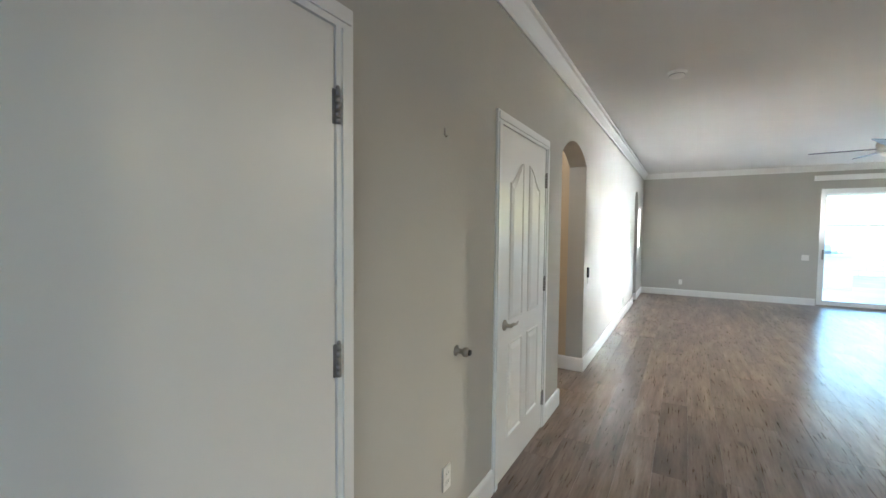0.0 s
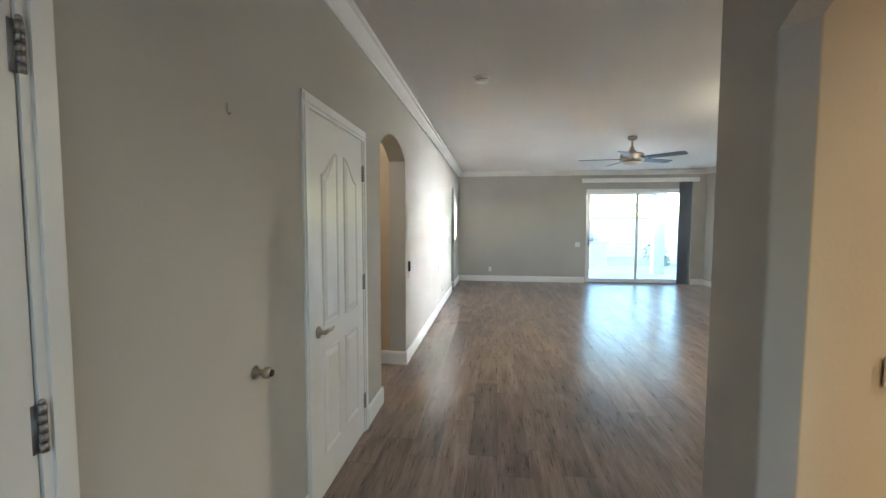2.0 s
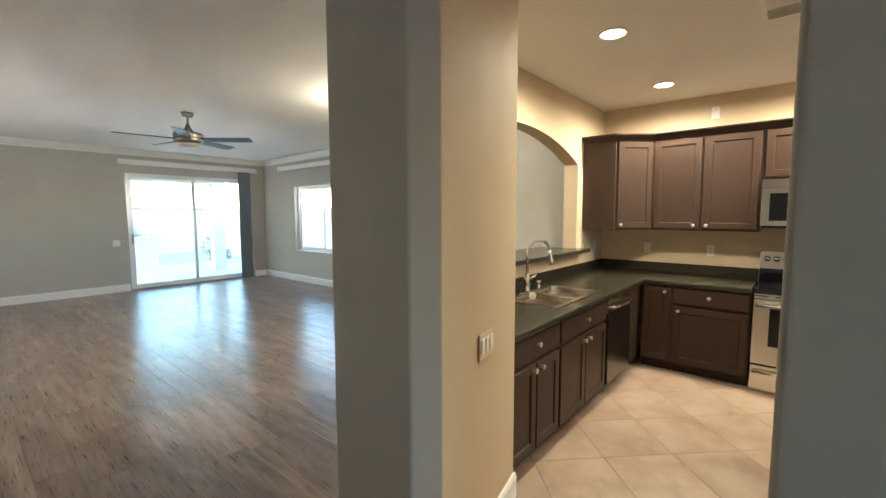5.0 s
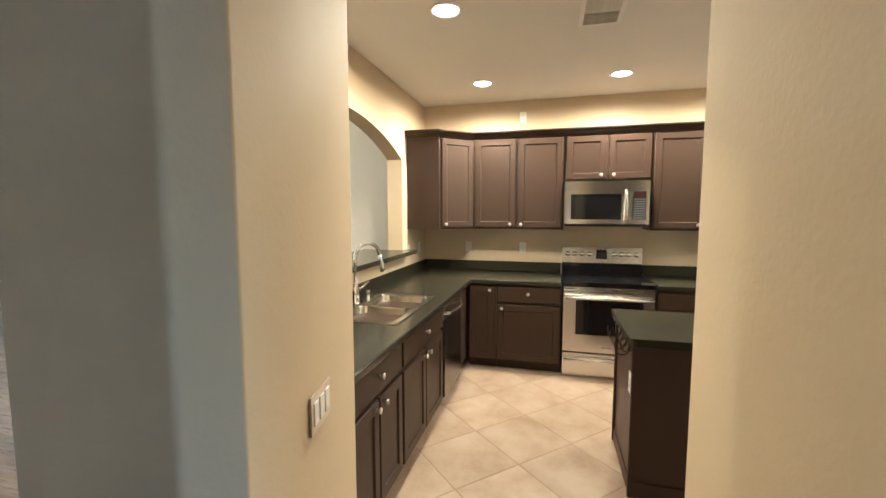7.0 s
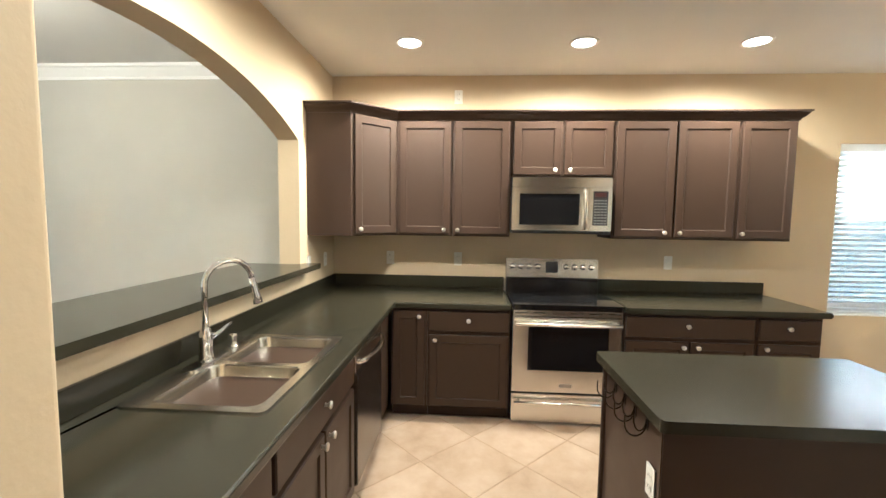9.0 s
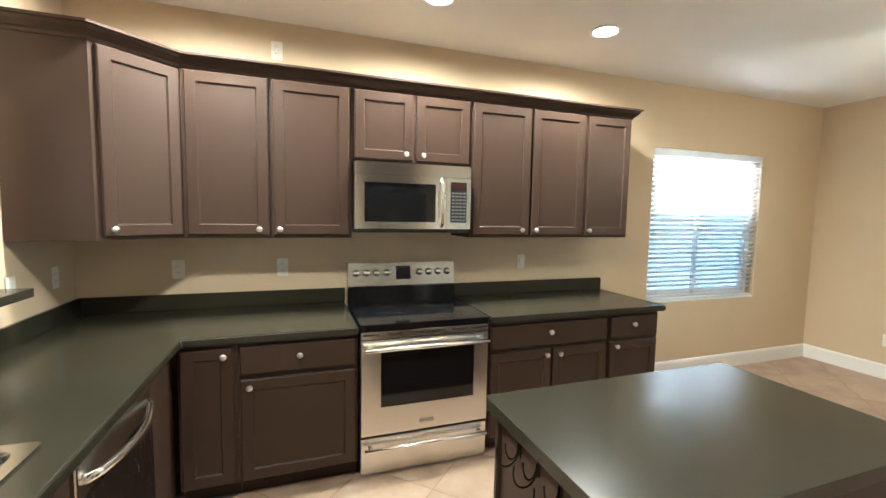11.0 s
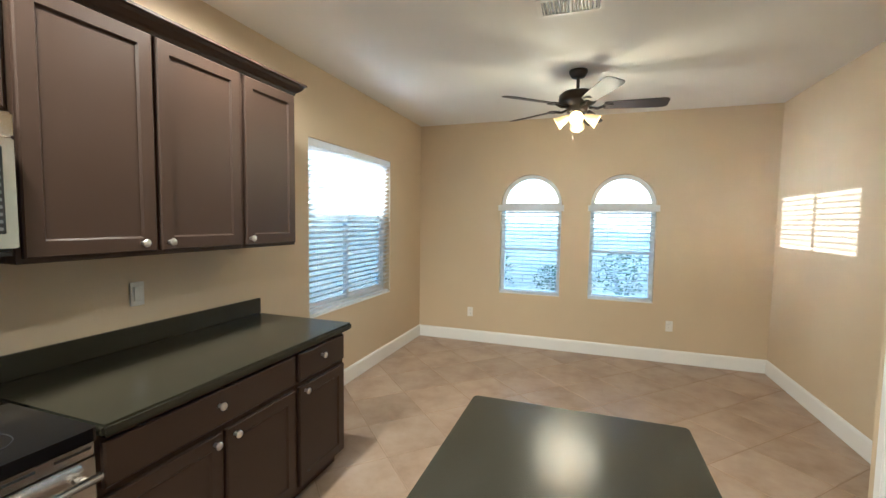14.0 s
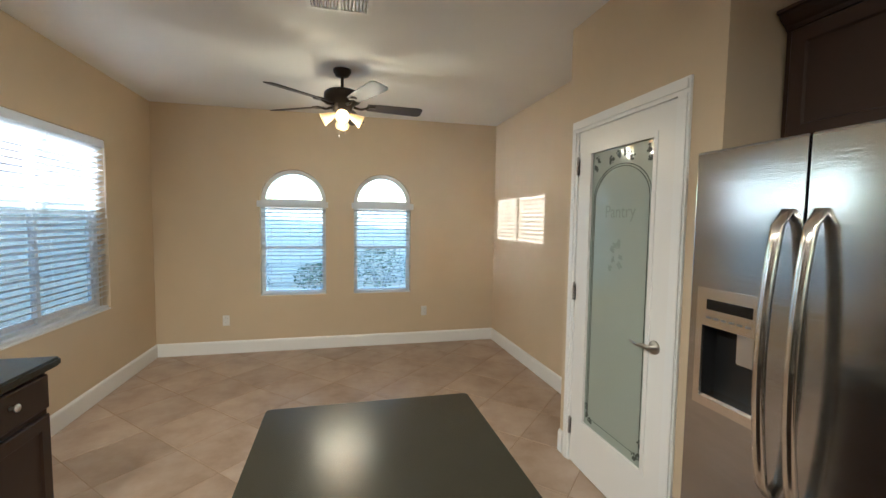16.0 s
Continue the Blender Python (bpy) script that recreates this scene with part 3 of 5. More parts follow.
def cabinet(name, m, width, depth, z0, z1, fronts, label, toe=0.0, group="kitchen cabinets", sides=True):
    """Cabinet unit; local front faces -y at y=0, x from 0 to width. fronts: (kind, x0, x1, z0, z1, knob x, knob z)."""
    ob = thing(name, m, label, "cabinet", group)
    bm = bmesh.new()
    if toe:
        box(bm, (0, 0, toe), (width, depth, z1), 0.001, 1)
        box(bm, (0.0, 0.06, 0), (width, depth, toe))
    else:
        box(bm, (0, 0, z0), (width, depth, z1), 0.0015, 1)
    part("body", bm, M_CAB, ob)
    for kind, x0, x1, a, b, kx, kz in fronts:
        f = part("drawer_front" if kind == "drawer" else "door", front_mesh(x1 - x0, b - a, drawer=kind == "drawer"), M_CAB, ob, at=Matrix.Translation((x0, -0.001, a)))
        if kx is not None:
            knob(f, kx - x0, -0.020, kz - a)
    return ob


def plate(name, m, label, gangs=1, kind="outlet", mat=None, category="outlet"):
    """Wall plate facing local -y, centred."""
    ob = thing(name, m, label, category)
    mat = mat or M_WHITE
    w = 0.035 + 0.0235 * (gangs - 1) + 0.0 if gangs > 1 else 0.035
    bm = bmesh.new()
    box(bm, (-w, -0.006, -0.058), (w, 0, 0.058), 0.003, 2)
    part("cover_plate", bm, mat, ob)
    for g in range(gangs):
        cx = (g - (gangs - 1) / 2) * 0.046
        if kind == "switch":
            bm = bmesh.new()
            box(bm, (cx - 0.017, -0.010, -0.034), (cx + 0.017, -0.004, 0.034), 0.002, 1)
            part("rocker", bm, M_WHITE, ob)
        elif kind == "outlet":
            for s in (-1, 1):
                bm = bmesh.new()
                box(bm, (cx - 0.016, -0.009, s * 0.020 - 0.014), (cx + 0.016, -0.004, s * 0.020 + 0.014), 0.004, 2)
                soc = part("socket", bm, M_WHITE, ob)
                bm = boxes(((cx - 0.008, -0.0095, s * 0.020 - 0.002), (cx - 0.006, -0.0088, s * 0.020 + 0.007)),
                           ((cx + 0.006, -0.0095, s * 0.020 - 0.002), (cx + 0.008, -0.0088, s * 0.020 + 0.006)))
                part("slot", bm, M_BLACK, soc)
    return ob


def turn(x, y, z, face):
    """Pose on a wall whose normal points along face: 'w' -x, 'e' +x, 's' -y, 'n' +y."""
    return pose(x, y, z, 0, 0, {"s": 0, "e": 90, "n": 180, "w": -90}[face])


def blind(name, m, width, z0, z1, label, pitch=0.044, tilt=12, lip=0.0):
    """Horizontal blind in a window, local x along the width, hung from z1 to z0."""
    ob = thing(name, m, label, "blind")
    part("headrail", boxes(((-width / 2, -0.045, z1 - 0.06), (width / 2, 0.012, z1)), bevel=0.004), M_BLIND, ob, "white valance over the headrail")
    if lip:
        part("valance", boxes(((-width / 2 - lip, -0.060, z1 - 0.065), (width / 2 + lip, -0.0465, z1 + 0.005)), bevel=0.004), M_BLIND, ob, "white valance board overlapping the wall")
    bm = bmesh.new()
    n = 7
    for s in (-1, 1):
        row = []
        for i in range(n):
            t = i / (n - 1) - 0.5
            row.append((t * 0.05, 0.004 * (1 - 4 * t * t)))
        va = [[bm.verts.new((s * 1.0 * (width / 2 - 0.006), y, z + o)) for y, z in row] for o in (0, 0.0026)]
        if s < 0:
            first = va
    for k in (0, 1):
        for i in range(n - 1):
            bm.faces.new((first[k][i], first[k][i + 1], va[k][i + 1], va[k][i]))
    for i in (0, n - 1):
        bm.faces.new((first[0][i], va[0][i], va[1][i], first[1][i]))
    for q in (first, va):
        bm.faces.new(q[0] + list(reversed(q[1])))
    slat = mesh_of(bm, "slat", M_BLIND, False)
    count = int((z1 - 0.08 - z0 - 0.03) / pitch)
    for i in range(count):
        o = new("slat", slat)
        o.parent = ob
        o.matrix_basis = pose(0, -0.012, z1 - 0.085 - i * pitch, tilt + random.uniform(-1.5, 1.5), random.uniform(-0.12, 0.12), 0)
    part("bottom_rail", boxes(((-width / 2 + 0.006, -0.036, z0 + 0.004), (width / 2 - 0.006, 0.012, z0 + 0.022)), bevel=0.003), M_BLIND, ob)
    for cx in (-width * 0.36, width * 0.36) if width < 1 else (-width * 0.42, 0, width * 0.42):
        bm = bmesh.new()
        rod(bm, (cx, -0.038, z0 + 0.02), (cx, -0.038, z1 - 0.05), 0.0012, 6)
        rod(bm, (cx, 0.014, z0 + 0.02), (cx, 0.014, z1 - 0.05), 0.0012, 6)
        part("ladder_cord", bm, M_BLIND, ob)
    bm = bmesh.new()
    rod(bm, (width / 2 - 0.03, -0.052, z1 - 0.62), (width / 2 - 0.03, -0.050, z1 - 0.06), 0.0022, 6)
    ring(bm, [(0.0, 0), (0.007, 0.004), (0.006, 0.026), (0.0, 0.03)], 10, Matrix.Translation((width / 2 - 0.03, -0.052, z1 - 0.65)))
    part("tilt_cord", bm, M_BLIND, ob)
    return ob


def blade_mesh(r0, r1, w0, w1, material, name="blade", square=False):
    bm = bmesh.new()
    pts = []
    n = 8
    side = [(r0, w0 / 2), (r0 + (r1 - r0) * 0.3, (w0 + (w1 - w0) * 0.55) / 2), (r1 - 0.05, w1 / 2)]
    cap = [(r1 - 0.05 + 0.05 * math.sin(t), w1 / 2 * (1 if square else 1) - (0.05 - 0.05 * math.cos(t)) * 0.6) for t in (0.4, 0.8, 1.2, 1.57)]
    top = side + cap
    pts = top + [(x, -y) for x, y in reversed(top)]
    slab(bm, [pts], XY(0), 0, 0.006)
    return mesh_of(bm, name, material)


def can_light(x, y):
    ob = thing("recessed_light", pose(x, y, CK), "lit recessed ceiling light with a white trim ring", "ceiling light", "kitchen recessed lights")
    part("trim_ring", ring(bmesh.new(), [(0.100, 0.0), (0.100, -0.004), (0.090, -0.010), (0.080, -0.008), (0.074, -0.002), (0.074, 0.0)], 32, cap=False), M_WHITE, ob, smooth=True)
    part("lens", ring(bmesh.new(), [(0.0, -0.0035), (0.073, -0.0035), (0.073, -0.001), (0.0, -0.001)], 32, cap=False), M_LENS, ob, "glowing warm lamp lens")
    return ob


def vent(x, y, w, d, label):
    ob = thing("ceiling_vent", pose(x, y, CK), label, "vent", "ceiling vents")
    f = 0.025
    bm = slab(bmesh.new(), [rect(-w / 2, -d / 2, w / 2, d / 2), rect(-w / 2 + f, -d / 2 + f, w / 2 - f, d / 2 - f)], XY(-0.008), 0, 0.008)
    part("frame", bm, M_WHITE, ob)
    # no duct is cut: a black sheet gives the shade behind the slats
    part("backing", boxes(((-w / 2 + f, -d / 2 + f, -0.002), (w / 2 - f, d / 2 - f, 0))), M_BLACK, ob, "black sheet painting in the shade of the duct")
    n = 16
    sl = mesh_of(boxes(((-0.0015, -d / 2 + f, -0.008), (0.0015, d / 2 - f, 0.006))), "slat", M_WHITE)
    for i in range(n):
        o = new("slat", sl)
        o.parent = ob
        u = -w / 2 + f + (w - 2 * f) * (i + 0.5) / n
        o.matrix_basis = pose(u, 0, -0.006, 0, 35 if u > 0 else -35, 0)
    part("centre_bar", boxes(((-0.006, -d / 2 + f, -0.010), (0.006, d / 2 - f, -0.003))), M_WHITE, ob)
    return ob


# ---- entry and living room ----
struct("door_jamb", boxes(((-0.50, D0[1] - 0.004, 0), (WL, D0[1], D0[2])), ((-0.50, D1[0], 0), (WL, D1[0] + 0.004, D1[2])), ((-0.50, D1[1] - 0.004, 0), (WL, D1[1], D1[2])),
                          ((-0.50, D0[0], D0[2] - 0.004), (WL, D0[1], D0[2])), ((-0.50, D1[0], D1[2] - 0.004), (WL, D1[1], D1[2])), ((PX - 0.115, PD[0], 0), (PX, PD[0] + 0.004, PD[2])),
                          ((PX - 0.115, PD[1] - 0.004, 0), (PX, PD[1], PD[2])), ((PX - 0.115, PD[0], PD[2] - 0.004), (PX, PD[1], PD[2]))), M_TRIM, "white door jambs lining the openings", "door jamb")
casing("entry_casing", YZ(WL), D0[0], D0[1], D0[2], "white moulded casing round the entry side door")
casing("closet_casing", YZ(WL), D1[0], D1[1], D1[2], "white moulded casing round the closet door")
panel_door("door_1", WL + 0.006, D0[0] + 0.004, D0[1] - 0.006, 0.008, D0[2] - 0.006, D0[1] + 0.002, "plain smooth white door with nickel hinges, closed", panels=False, handle=(D0[0] + 0.08, 0.93, 1))
panel_door("door_2", WL + 0.005, D1[0] + 0.006, D1[1] - 0.006, 0.008, D1[2] - 0.006, D1[1] + 0.002, "white four-panel closet door with arched panels, closed", handle=(D1[0] + 0.075, 0.925, 1))
ob = thing("door_stop", pose(WL, 2.05, 0.92), "round satin nickel wall door stop", "door stop")
part("stem", ring(bmesh.new(), [(0.0, 0), (0.026, 0), (0.026, 0.005), (0.012, 0.010), (0.012, 0.035), (0.022, 0.042), (0.024, 0.060), (0.016, 0.068), (0, 0.068)], 20,
                  Matrix.Rotation(radians(90), 4, "Y")), M_AGED, ob, smooth=True)
part("bumper", ring(bmesh.new(), [(0.0, 0.066), (0.015, 0.066), (0.013, 0.074), (0, 0.075)], 16, Matrix.Rotation(radians(90), 4, "Y")), M_BLACK, ob, "dark rubber bumper")
ob = thing("wall_hook", pose(WL, 1.925, 1.885), "small bare metal picture hook on the wall", "hook")
bm = bmesh.new()
tube(bm, [(0.001, 0, 0.022), (0.002, 0, -0.004), (0.008, 0, -0.014), (0.015, 0, -0.006)], 0.003, 6)
box(bm, (0, -0.006, 0.0), (0.003, 0.006, 0.026), 0.001, 1)
part("hook", bm, M_HINGE, ob)
plate("outlet", turn(WL, 1.965, 0.36, "e"), "white duplex outlet low on the hall wall")
ob = thing("thermostat_control", turn(WL, 4.98, 1.03, "e"), "small dark wall control on the greige wall", "control")
part("case", boxes(((-0.022, -0.022, -0.055), (0.022, 0, 0.055)), bevel=0.004), M_BLACK, ob)
part("cable", rod(bmesh.new(), (0.004, -0.006, -0.12), (0.004, -0.006, -0.055), 0.004, 8), M_WHITE, ob, "short white cable below the case")
plate("cable_plate", turn(WL, 7.48, 0.77, "e"), "white wall plate on the living room wall", kind="blank", category="wall plate")
plate("outlet", turn(WL, 8.0, 0.30, "e"), "white outlet low on the living room wall")
plate("outlet", turn(0.48, WF, 0.31, "s"), "white outlet low on the far wall")
plate("light_switch", turn(2.66, WF, 0.96, "s"), "white switch beside the sliding door", 2, "switch", category="light switch")
plate("light_switch", pose(2.085, 2.277, 0.955, 0, 0, 11.7), "three white rockers on an almond plate", 3, "switch", M_ALMOND, "light switch")
ob = thing("smoke_detector", pose(0.455, 4.40, CL), "white round smoke detector on the ceiling", "smoke detector")
part("base", ring(bmesh.new(), [(0.0, 0), (0.072, 0), (0.072, -0.012), (0.066, -0.016), (0, -0.016)], 28), M_WHITE, ob, smooth=True)
part("cover", ring(bmesh.new(), [(0.060, -0.016), (0.058, -0.034), (0.048, -0.042), (0.0, -0.042)], 28), M_WHITE, ob, smooth=True)
part("sensor_ring", ring(bmesh.new(), [(0.061, -0.022), (0.061, -0.028), (0.056, -0.028), (0.056, -0.022)], 28, cap=False), M_HINGE, ob)

# unseen light added behind the first arch to brighten the hallway
ob = thing("flush_light", pose(-1.35, 4.25, CL), "flush ceiling light added to brighten the side hallway", "ceiling light")
part("base", ring(bmesh.new(), [(0.0, 0), (0.15, 0), (0.15, -0.03), (0, -0.03)], 32), M_NICKEL, ob, smooth=True)
part("shade", ring(bmesh.new(), [(0.14, -0.03), (0.17, -0.06), (0.13, -0.11), (0.0, -0.13)], 32), M_SHADE, ob, "glowing glass bowl", True)
lamp("hallway_fill", "POINT", pose(-1.35, 4.25, CL - 0.24), 0.9, (1.0, 0.86, 0.66), soft=0.12)

# living room fan
fan = thing("ceiling_fan", pose(2.63, 7.22, CL), "brushed nickel drum ceiling fan with five grey blades", "ceiling fan")
part("canopy", ring(bmesh.new(), [(0.0, 0), (0.068, 0), (0.068, -0.030), (0.050, -0.055), (0.016, -0.062), (0, -0.062)], 28), M_AGED, fan, smooth=True)
part("downrod", rod(bmesh.new(), (0, 0, -0.22), (0, 0, -0.06), 0.014), M_AGED, fan)
part("collar", ring(bmesh.new(), [(0.020, -0.145), (0.034, -0.19), (0.062, -0.232), (0.068, -0.245)], 24), M_AGED, fan, smooth=True)
part("motor_drum", ring(bmesh.new(), [(0.0, -0.235), (0.10, -0.240), (0.160, -0.258), (0.170, -0.275), (0.170, -0.305), (0.163, -0.314), (0.170, -0.322), (0.168, -0.362), (0.138, -0.385), (0, -0.385)], 36), M_AGED, fan, smooth=True)
part("light_dome", ring(bmesh.new(), [(0.130, -0.383), (0.122, -0.404), (0.092, -0.425), (0.046, -0.435), (0, -0.437)], 30), M_DOME, fan, "unlit opal glass dome", True)
bmsh = blade_mesh(0.16, 0.77, 0.11, 0.15, M_BLADE2, square=True)
arm = mesh_of(boxes(((0.12, -0.022, -0.006), (0.24, 0.022, -0.001)), bevel=0.002), "blade_arm", M_AGED)
for i in range(5):
    b = new("blade", bmsh)
    b.parent = fan
    b.matrix_basis = pose(0, 0, -0.335, 0, 0, 28 + 72 * i) @ Matrix.Rotation(radians(-11), 4, "X")
    a = new("blade_arm", arm)
    a.parent = b

# flush light of the dining end, hidden behind the pillar but lighting the ceiling
ob = thing("flush_light", pose(3.75, 4.95, CL), "lit flush ceiling light at the dining end", "ceiling light")
part("base", ring(bmesh.new(), [(0.0, 0), (0.15, 0), (0.15, -0.03), (0, -0.03)], 32), M_NICKEL, ob, smooth=True)
part("shade", ring(bmesh.new(), [(0.14, -0.03), (0.17, -0.06), (0.13, -0.11), (0.0, -0.13)], 32), M_SHADE, ob, "glowing glass bowl", True)

# sliding patio door
sd = thing("sliding_door", pose(0, WF, 0), "white vinyl sliding patio door, closed", "sliding door")
sd["kind"] = "structure"
f = 0.045
bm = slab(bmesh.new(), [rect(SX0, 0.0, SX1, SZ), rect(SX0 + f, 0.03, SX1 - f, SZ - f)], lambda u, v, w: (u, w, v), 0.03, 0.12)
part("frame", bm, M_VINYL, sd)
mid = 4.085
for u0, u1, d in ((SX0 + f, mid + 0.03, 0.045), (mid - 0.03, SX1 - f, 0.08)):
    st = 0.055
    bm = slab(bmesh.new(), [rect(u0, 0.032, u1, SZ - f), rect(u0 + st, 0.032 + 0.075, u1 - st, SZ - f - st)], lambda u, v, w: (u, w, v), d, d + 0.03)
    p = part("sash", bm, M_VINYL, sd)
    g = part("pane", boxes(((u0 + st, d + 0.012, 0.107), (u1 - st, d + 0.018, SZ - f - st))), M_GLASS, p)
    g.visible_shadow = False
bm = bmesh.new()
box(bm, (SX0 + f + 0.012, 0.012, 0.93), (SX0 + f + 0.040, 0.045, 1.13), 0.005)
tube(bm, [(SX0 + f + 0.026, 0.02, 0.95), (SX0 + f + 0.026, -0.025, 0.98), (SX0 + f + 0.026, -0.025, 1.08), (SX0 + f + 0.026, 0.02, 1.11)], 0.008, 8)
part("pull_handle", bm, M_HINGE, sd, "dark metal pull handle")
part("track", boxes(((SX0, 0.0, 0.0), (SX1, 0.035, 0.022))), M_HINGE, sd, "bronze floor track")

vl = thing("vertical_blind", pose(0, WF, 0), "grey vertical blind drawn open under a white valance", "blind")
part("valance", boxes(((2.74, -0.11, 2.50), (5.44, -0.004, 2.595)), bevel=0.004), M_TRIM, vl, "white valance board")
vane = mesh_of(boxes(((-0.042, -0.001, 0.02), (0.042, 0.001, 2.50))), "vane", M_VANE)
for i in range(13):
    o = new("vane", vane)
    o.parent = vl
    o.matrix_basis = pose(5.03 + i * 0.020, -0.06, 0.0, 0, 0, 30 + random.uniform(-5, 5))
vl2 = thing("window_valance", pose(WR, 0, 0), "white valance board over the living room window", "valance")
part("board", boxes(((-0.11, 7.55, 2.50), (-0.004, 10.46, 2.59)), bevel=0.004), M_TRIM, vl2)
vane2 = mesh_of(boxes(((-0.001, -0.042, 0.60), (0.001, 0.042, 2.50))), "vane", M_VANE)
for i in range(9):
    o = new("vane", vane2)
    o.parent = vl2
    o.matrix_basis = pose(-0.06, 7.62 + i * 0.022, 0.0, 0, 0, 65 + random.uniform(-5, 5))


def slide_window(name, x, y0, y1, z0, z1, label):
    """White vinyl slider window set to the outside of a wall along y."""
    w = thing(name, Matrix(), label, "window")
    w["kind"] = "structure"
    f = 0.05
    part("window_frame", slab(bmesh.new(), [rect(y0, z0, y1, z1), rect(y0 + f, z0 + f, y1 - f, z1 - f)], YZ(x), 0.08, 0.145), M_VINYL, w)
    m = (y0 + y1) / 2
    for a, b, d in ((y0 + f, m + 0.02, 0.095), (m - 0.02, y1 - f, 0.12)):
        s = part("sash", slab(bmesh.new(), [rect(a, z0 + f, b, z1 - f), rect(a + 0.035, z0 + f + 0.035, b - 0.035, z1 - f - 0.035)], YZ(x), d, d + 0.02), M_VINYL, w)
        g = part("pane", boxes(((x + d + 0.007, a + 0.035, z0 + f + 0.035), (x + d + 0.012, b - 0.035, z1 - f - 0.035))), M_GLASS, s)
        g.visible_shadow = False
    part("window_sill", boxes(((x - 0.004, y0 + 0.001, z0 + 0.0005), (x + 0.08, y1 - 0.001, z0 + 0.012)), bevel=0.003), M_TRIM, w)
    return w


slide_window("window_1", WR, *LW, "wide white vinyl slider window of the living room")
slide_window("window_2", WR, *KW, "white vinyl slider window of the breakfast nook")
# half-clear dark sheet added outside the nook window to weaken its sun patch
M_SUN_DIMMER, sn, sb = tree("sun_dimming_mesh")
sb.inputs["Base Color"].default_value, sb.inputs["Roughness"].default_value = (0.05, 0.05, 0.055, 1), 0.8
st = sn.nodes.new("ShaderNodeBsdfTransparent")
sm = sn.nodes.new("ShaderNodeMixShader")
sm.inputs[0].default_value = 0.32
sn.links.new(st.outputs[0], sm.inputs[1])
sn.links.new(sb.outputs[0], sm.inputs[2])
sn.links.new(sm.outputs[0], sn.nodes["Material Output"].inputs[0])
part("added_sun_dimmer", boxes(((WR + 0.141, KW[0] + 0.05, KW[2] + 0.05), (WR + 0.1415, KW[1] - 0.05, KW[3] - 0.05))), M_SUN_DIMMER, bpy.data.objects["window_2"], "unseen dark mesh added to dim the sun")
blind("window_blind", pose(WR + 0.045, (KW[0] + KW[1]) / 2, 0, 0, 0, -90), KW[1] - KW[0] - 0.012, KW[2] + 0.012, KW[3] - 0.004, "white horizontal blind with open slats in the nook window", tilt=-28)
for k, (a, b) in enumerate(NW):
    w = thing("window_%d" % (3 + k), Matrix(), "white vinyl arched window with a half-round head", "window")
    w["kind"] = "structure"
    c, r = (a + b) / 2, (b - a) / 2
    to = XZ(WS)
    part("window_frame", slab(bmesh.new(), [arch(a + 0.001, 0.636, b - 0.001, 1.71, 1.71 + r - 0.003, 24), arch(a + 0.045, 0.68, b - 0.045, 1.71, 1.71 + r - 0.047, 24)], to, -0.14, -0.08), M_VINYL, w)
    part("transom", boxes(((a + 0.045, WS - 0.135, 1.68), (b - 0.045, WS - 0.085, 1.73)), bevel=0.002), M_VINYL, w)
    part("meeting_rail", boxes(((a + 0.045, WS - 0.13, 1.155), (b - 0.045, WS - 0.095, 1.195)), bevel=0.002), M_VINYL, w)
    bm = bmesh.new()
    pts = [(c + 0.075 * math.cos(t), WS - 0.11, 1.73 + 0.095 * math.sin(t) + 0.02) for t in [math.pi * (0.12 + 0.76 * i / 12) for i in range(13)]]
    tube(bm, pts, 0.005, 6)
    part("sunburst_bar", bm, M_VINYL, w, "curved bar in the half-round head")
    g = part("pane", slab(bmesh.new(), [arch(a + 0.045, 0.68, b - 0.045, 1.71, 1.71 + r - 0.047, 24)], to, -0.114, -0.108), M_GLASS, w)
    g.visible_shadow = False
    part("window_sill", boxes(((a + 0.001, WS - 0.08, 0.6355), (b - 0.001, WS + 0.004, 0.648)), bevel=0.003), M_TRIM, w)
    blind("window_blind", pose(c, WS - 0.035, 0, 0, 0, 180), b - a - 0.010, 0.65, 1.70, "white horizontal blind with open slats below the arch", tilt=-12, lip=0.032)

# ---- kitchen cabinets ----
ZB, ZT, ZC = 0.095, 0.836, 0.878
RX, SYF = 4.975, 2.42                # cabinet faces of the range run and the sink run


def range_unit(name, ya, yb, fronts, label):
    fr = [(k, ya - a, ya - b, c, d, None if kx is None else ya - kx, kz) for k, a, b, c, d, kx, kz in fronts]
    return cabinet(name, turn(RX, ya, 0, "w"), ya - yb, WR - RX - 0.003, 0, ZT, fr, label, toe=ZB)


range_unit("base_cabinet", 2.398, 2.132, [("door", 2.385, 2.150, 0.105, 0.815, 2.190, 0.775)], "narrow brown base cabinet with one panel door")
range_unit("base_cabinet", 2.130, 1.530, [("drawer", 2.118, 1.543, 0.668, 0.815, 1.832, 0.752), ("door", 2.118, 1.543, 0.105, 0.640, 2.075, 0.605)], "brown base cabinet with a drawer over a door")
range_unit("base_cabinet", 0.730, -0.172, [("drawer", 0.718, -0.156, 0.668, 0.815, 0.30, 0.755), ("door", 0.718, 0.285, 0.105, 0.640, 0.325, 0.605), ("door", 0.266, -0.156, 0.105, 0.640, 0.225, 0.605)],
           "brown base cabinet with a wide drawer over two doors")
range_unit("base_cabinet", -0.174, -0.612, [("drawer", -0.190, -0.598, 0.668, 0.815, -0.378, 0.758), ("door", -0.190, -0.598, 0.105, 0.640, -0.232, 0.612)], "brown end base cabinet with a drawer over a door")


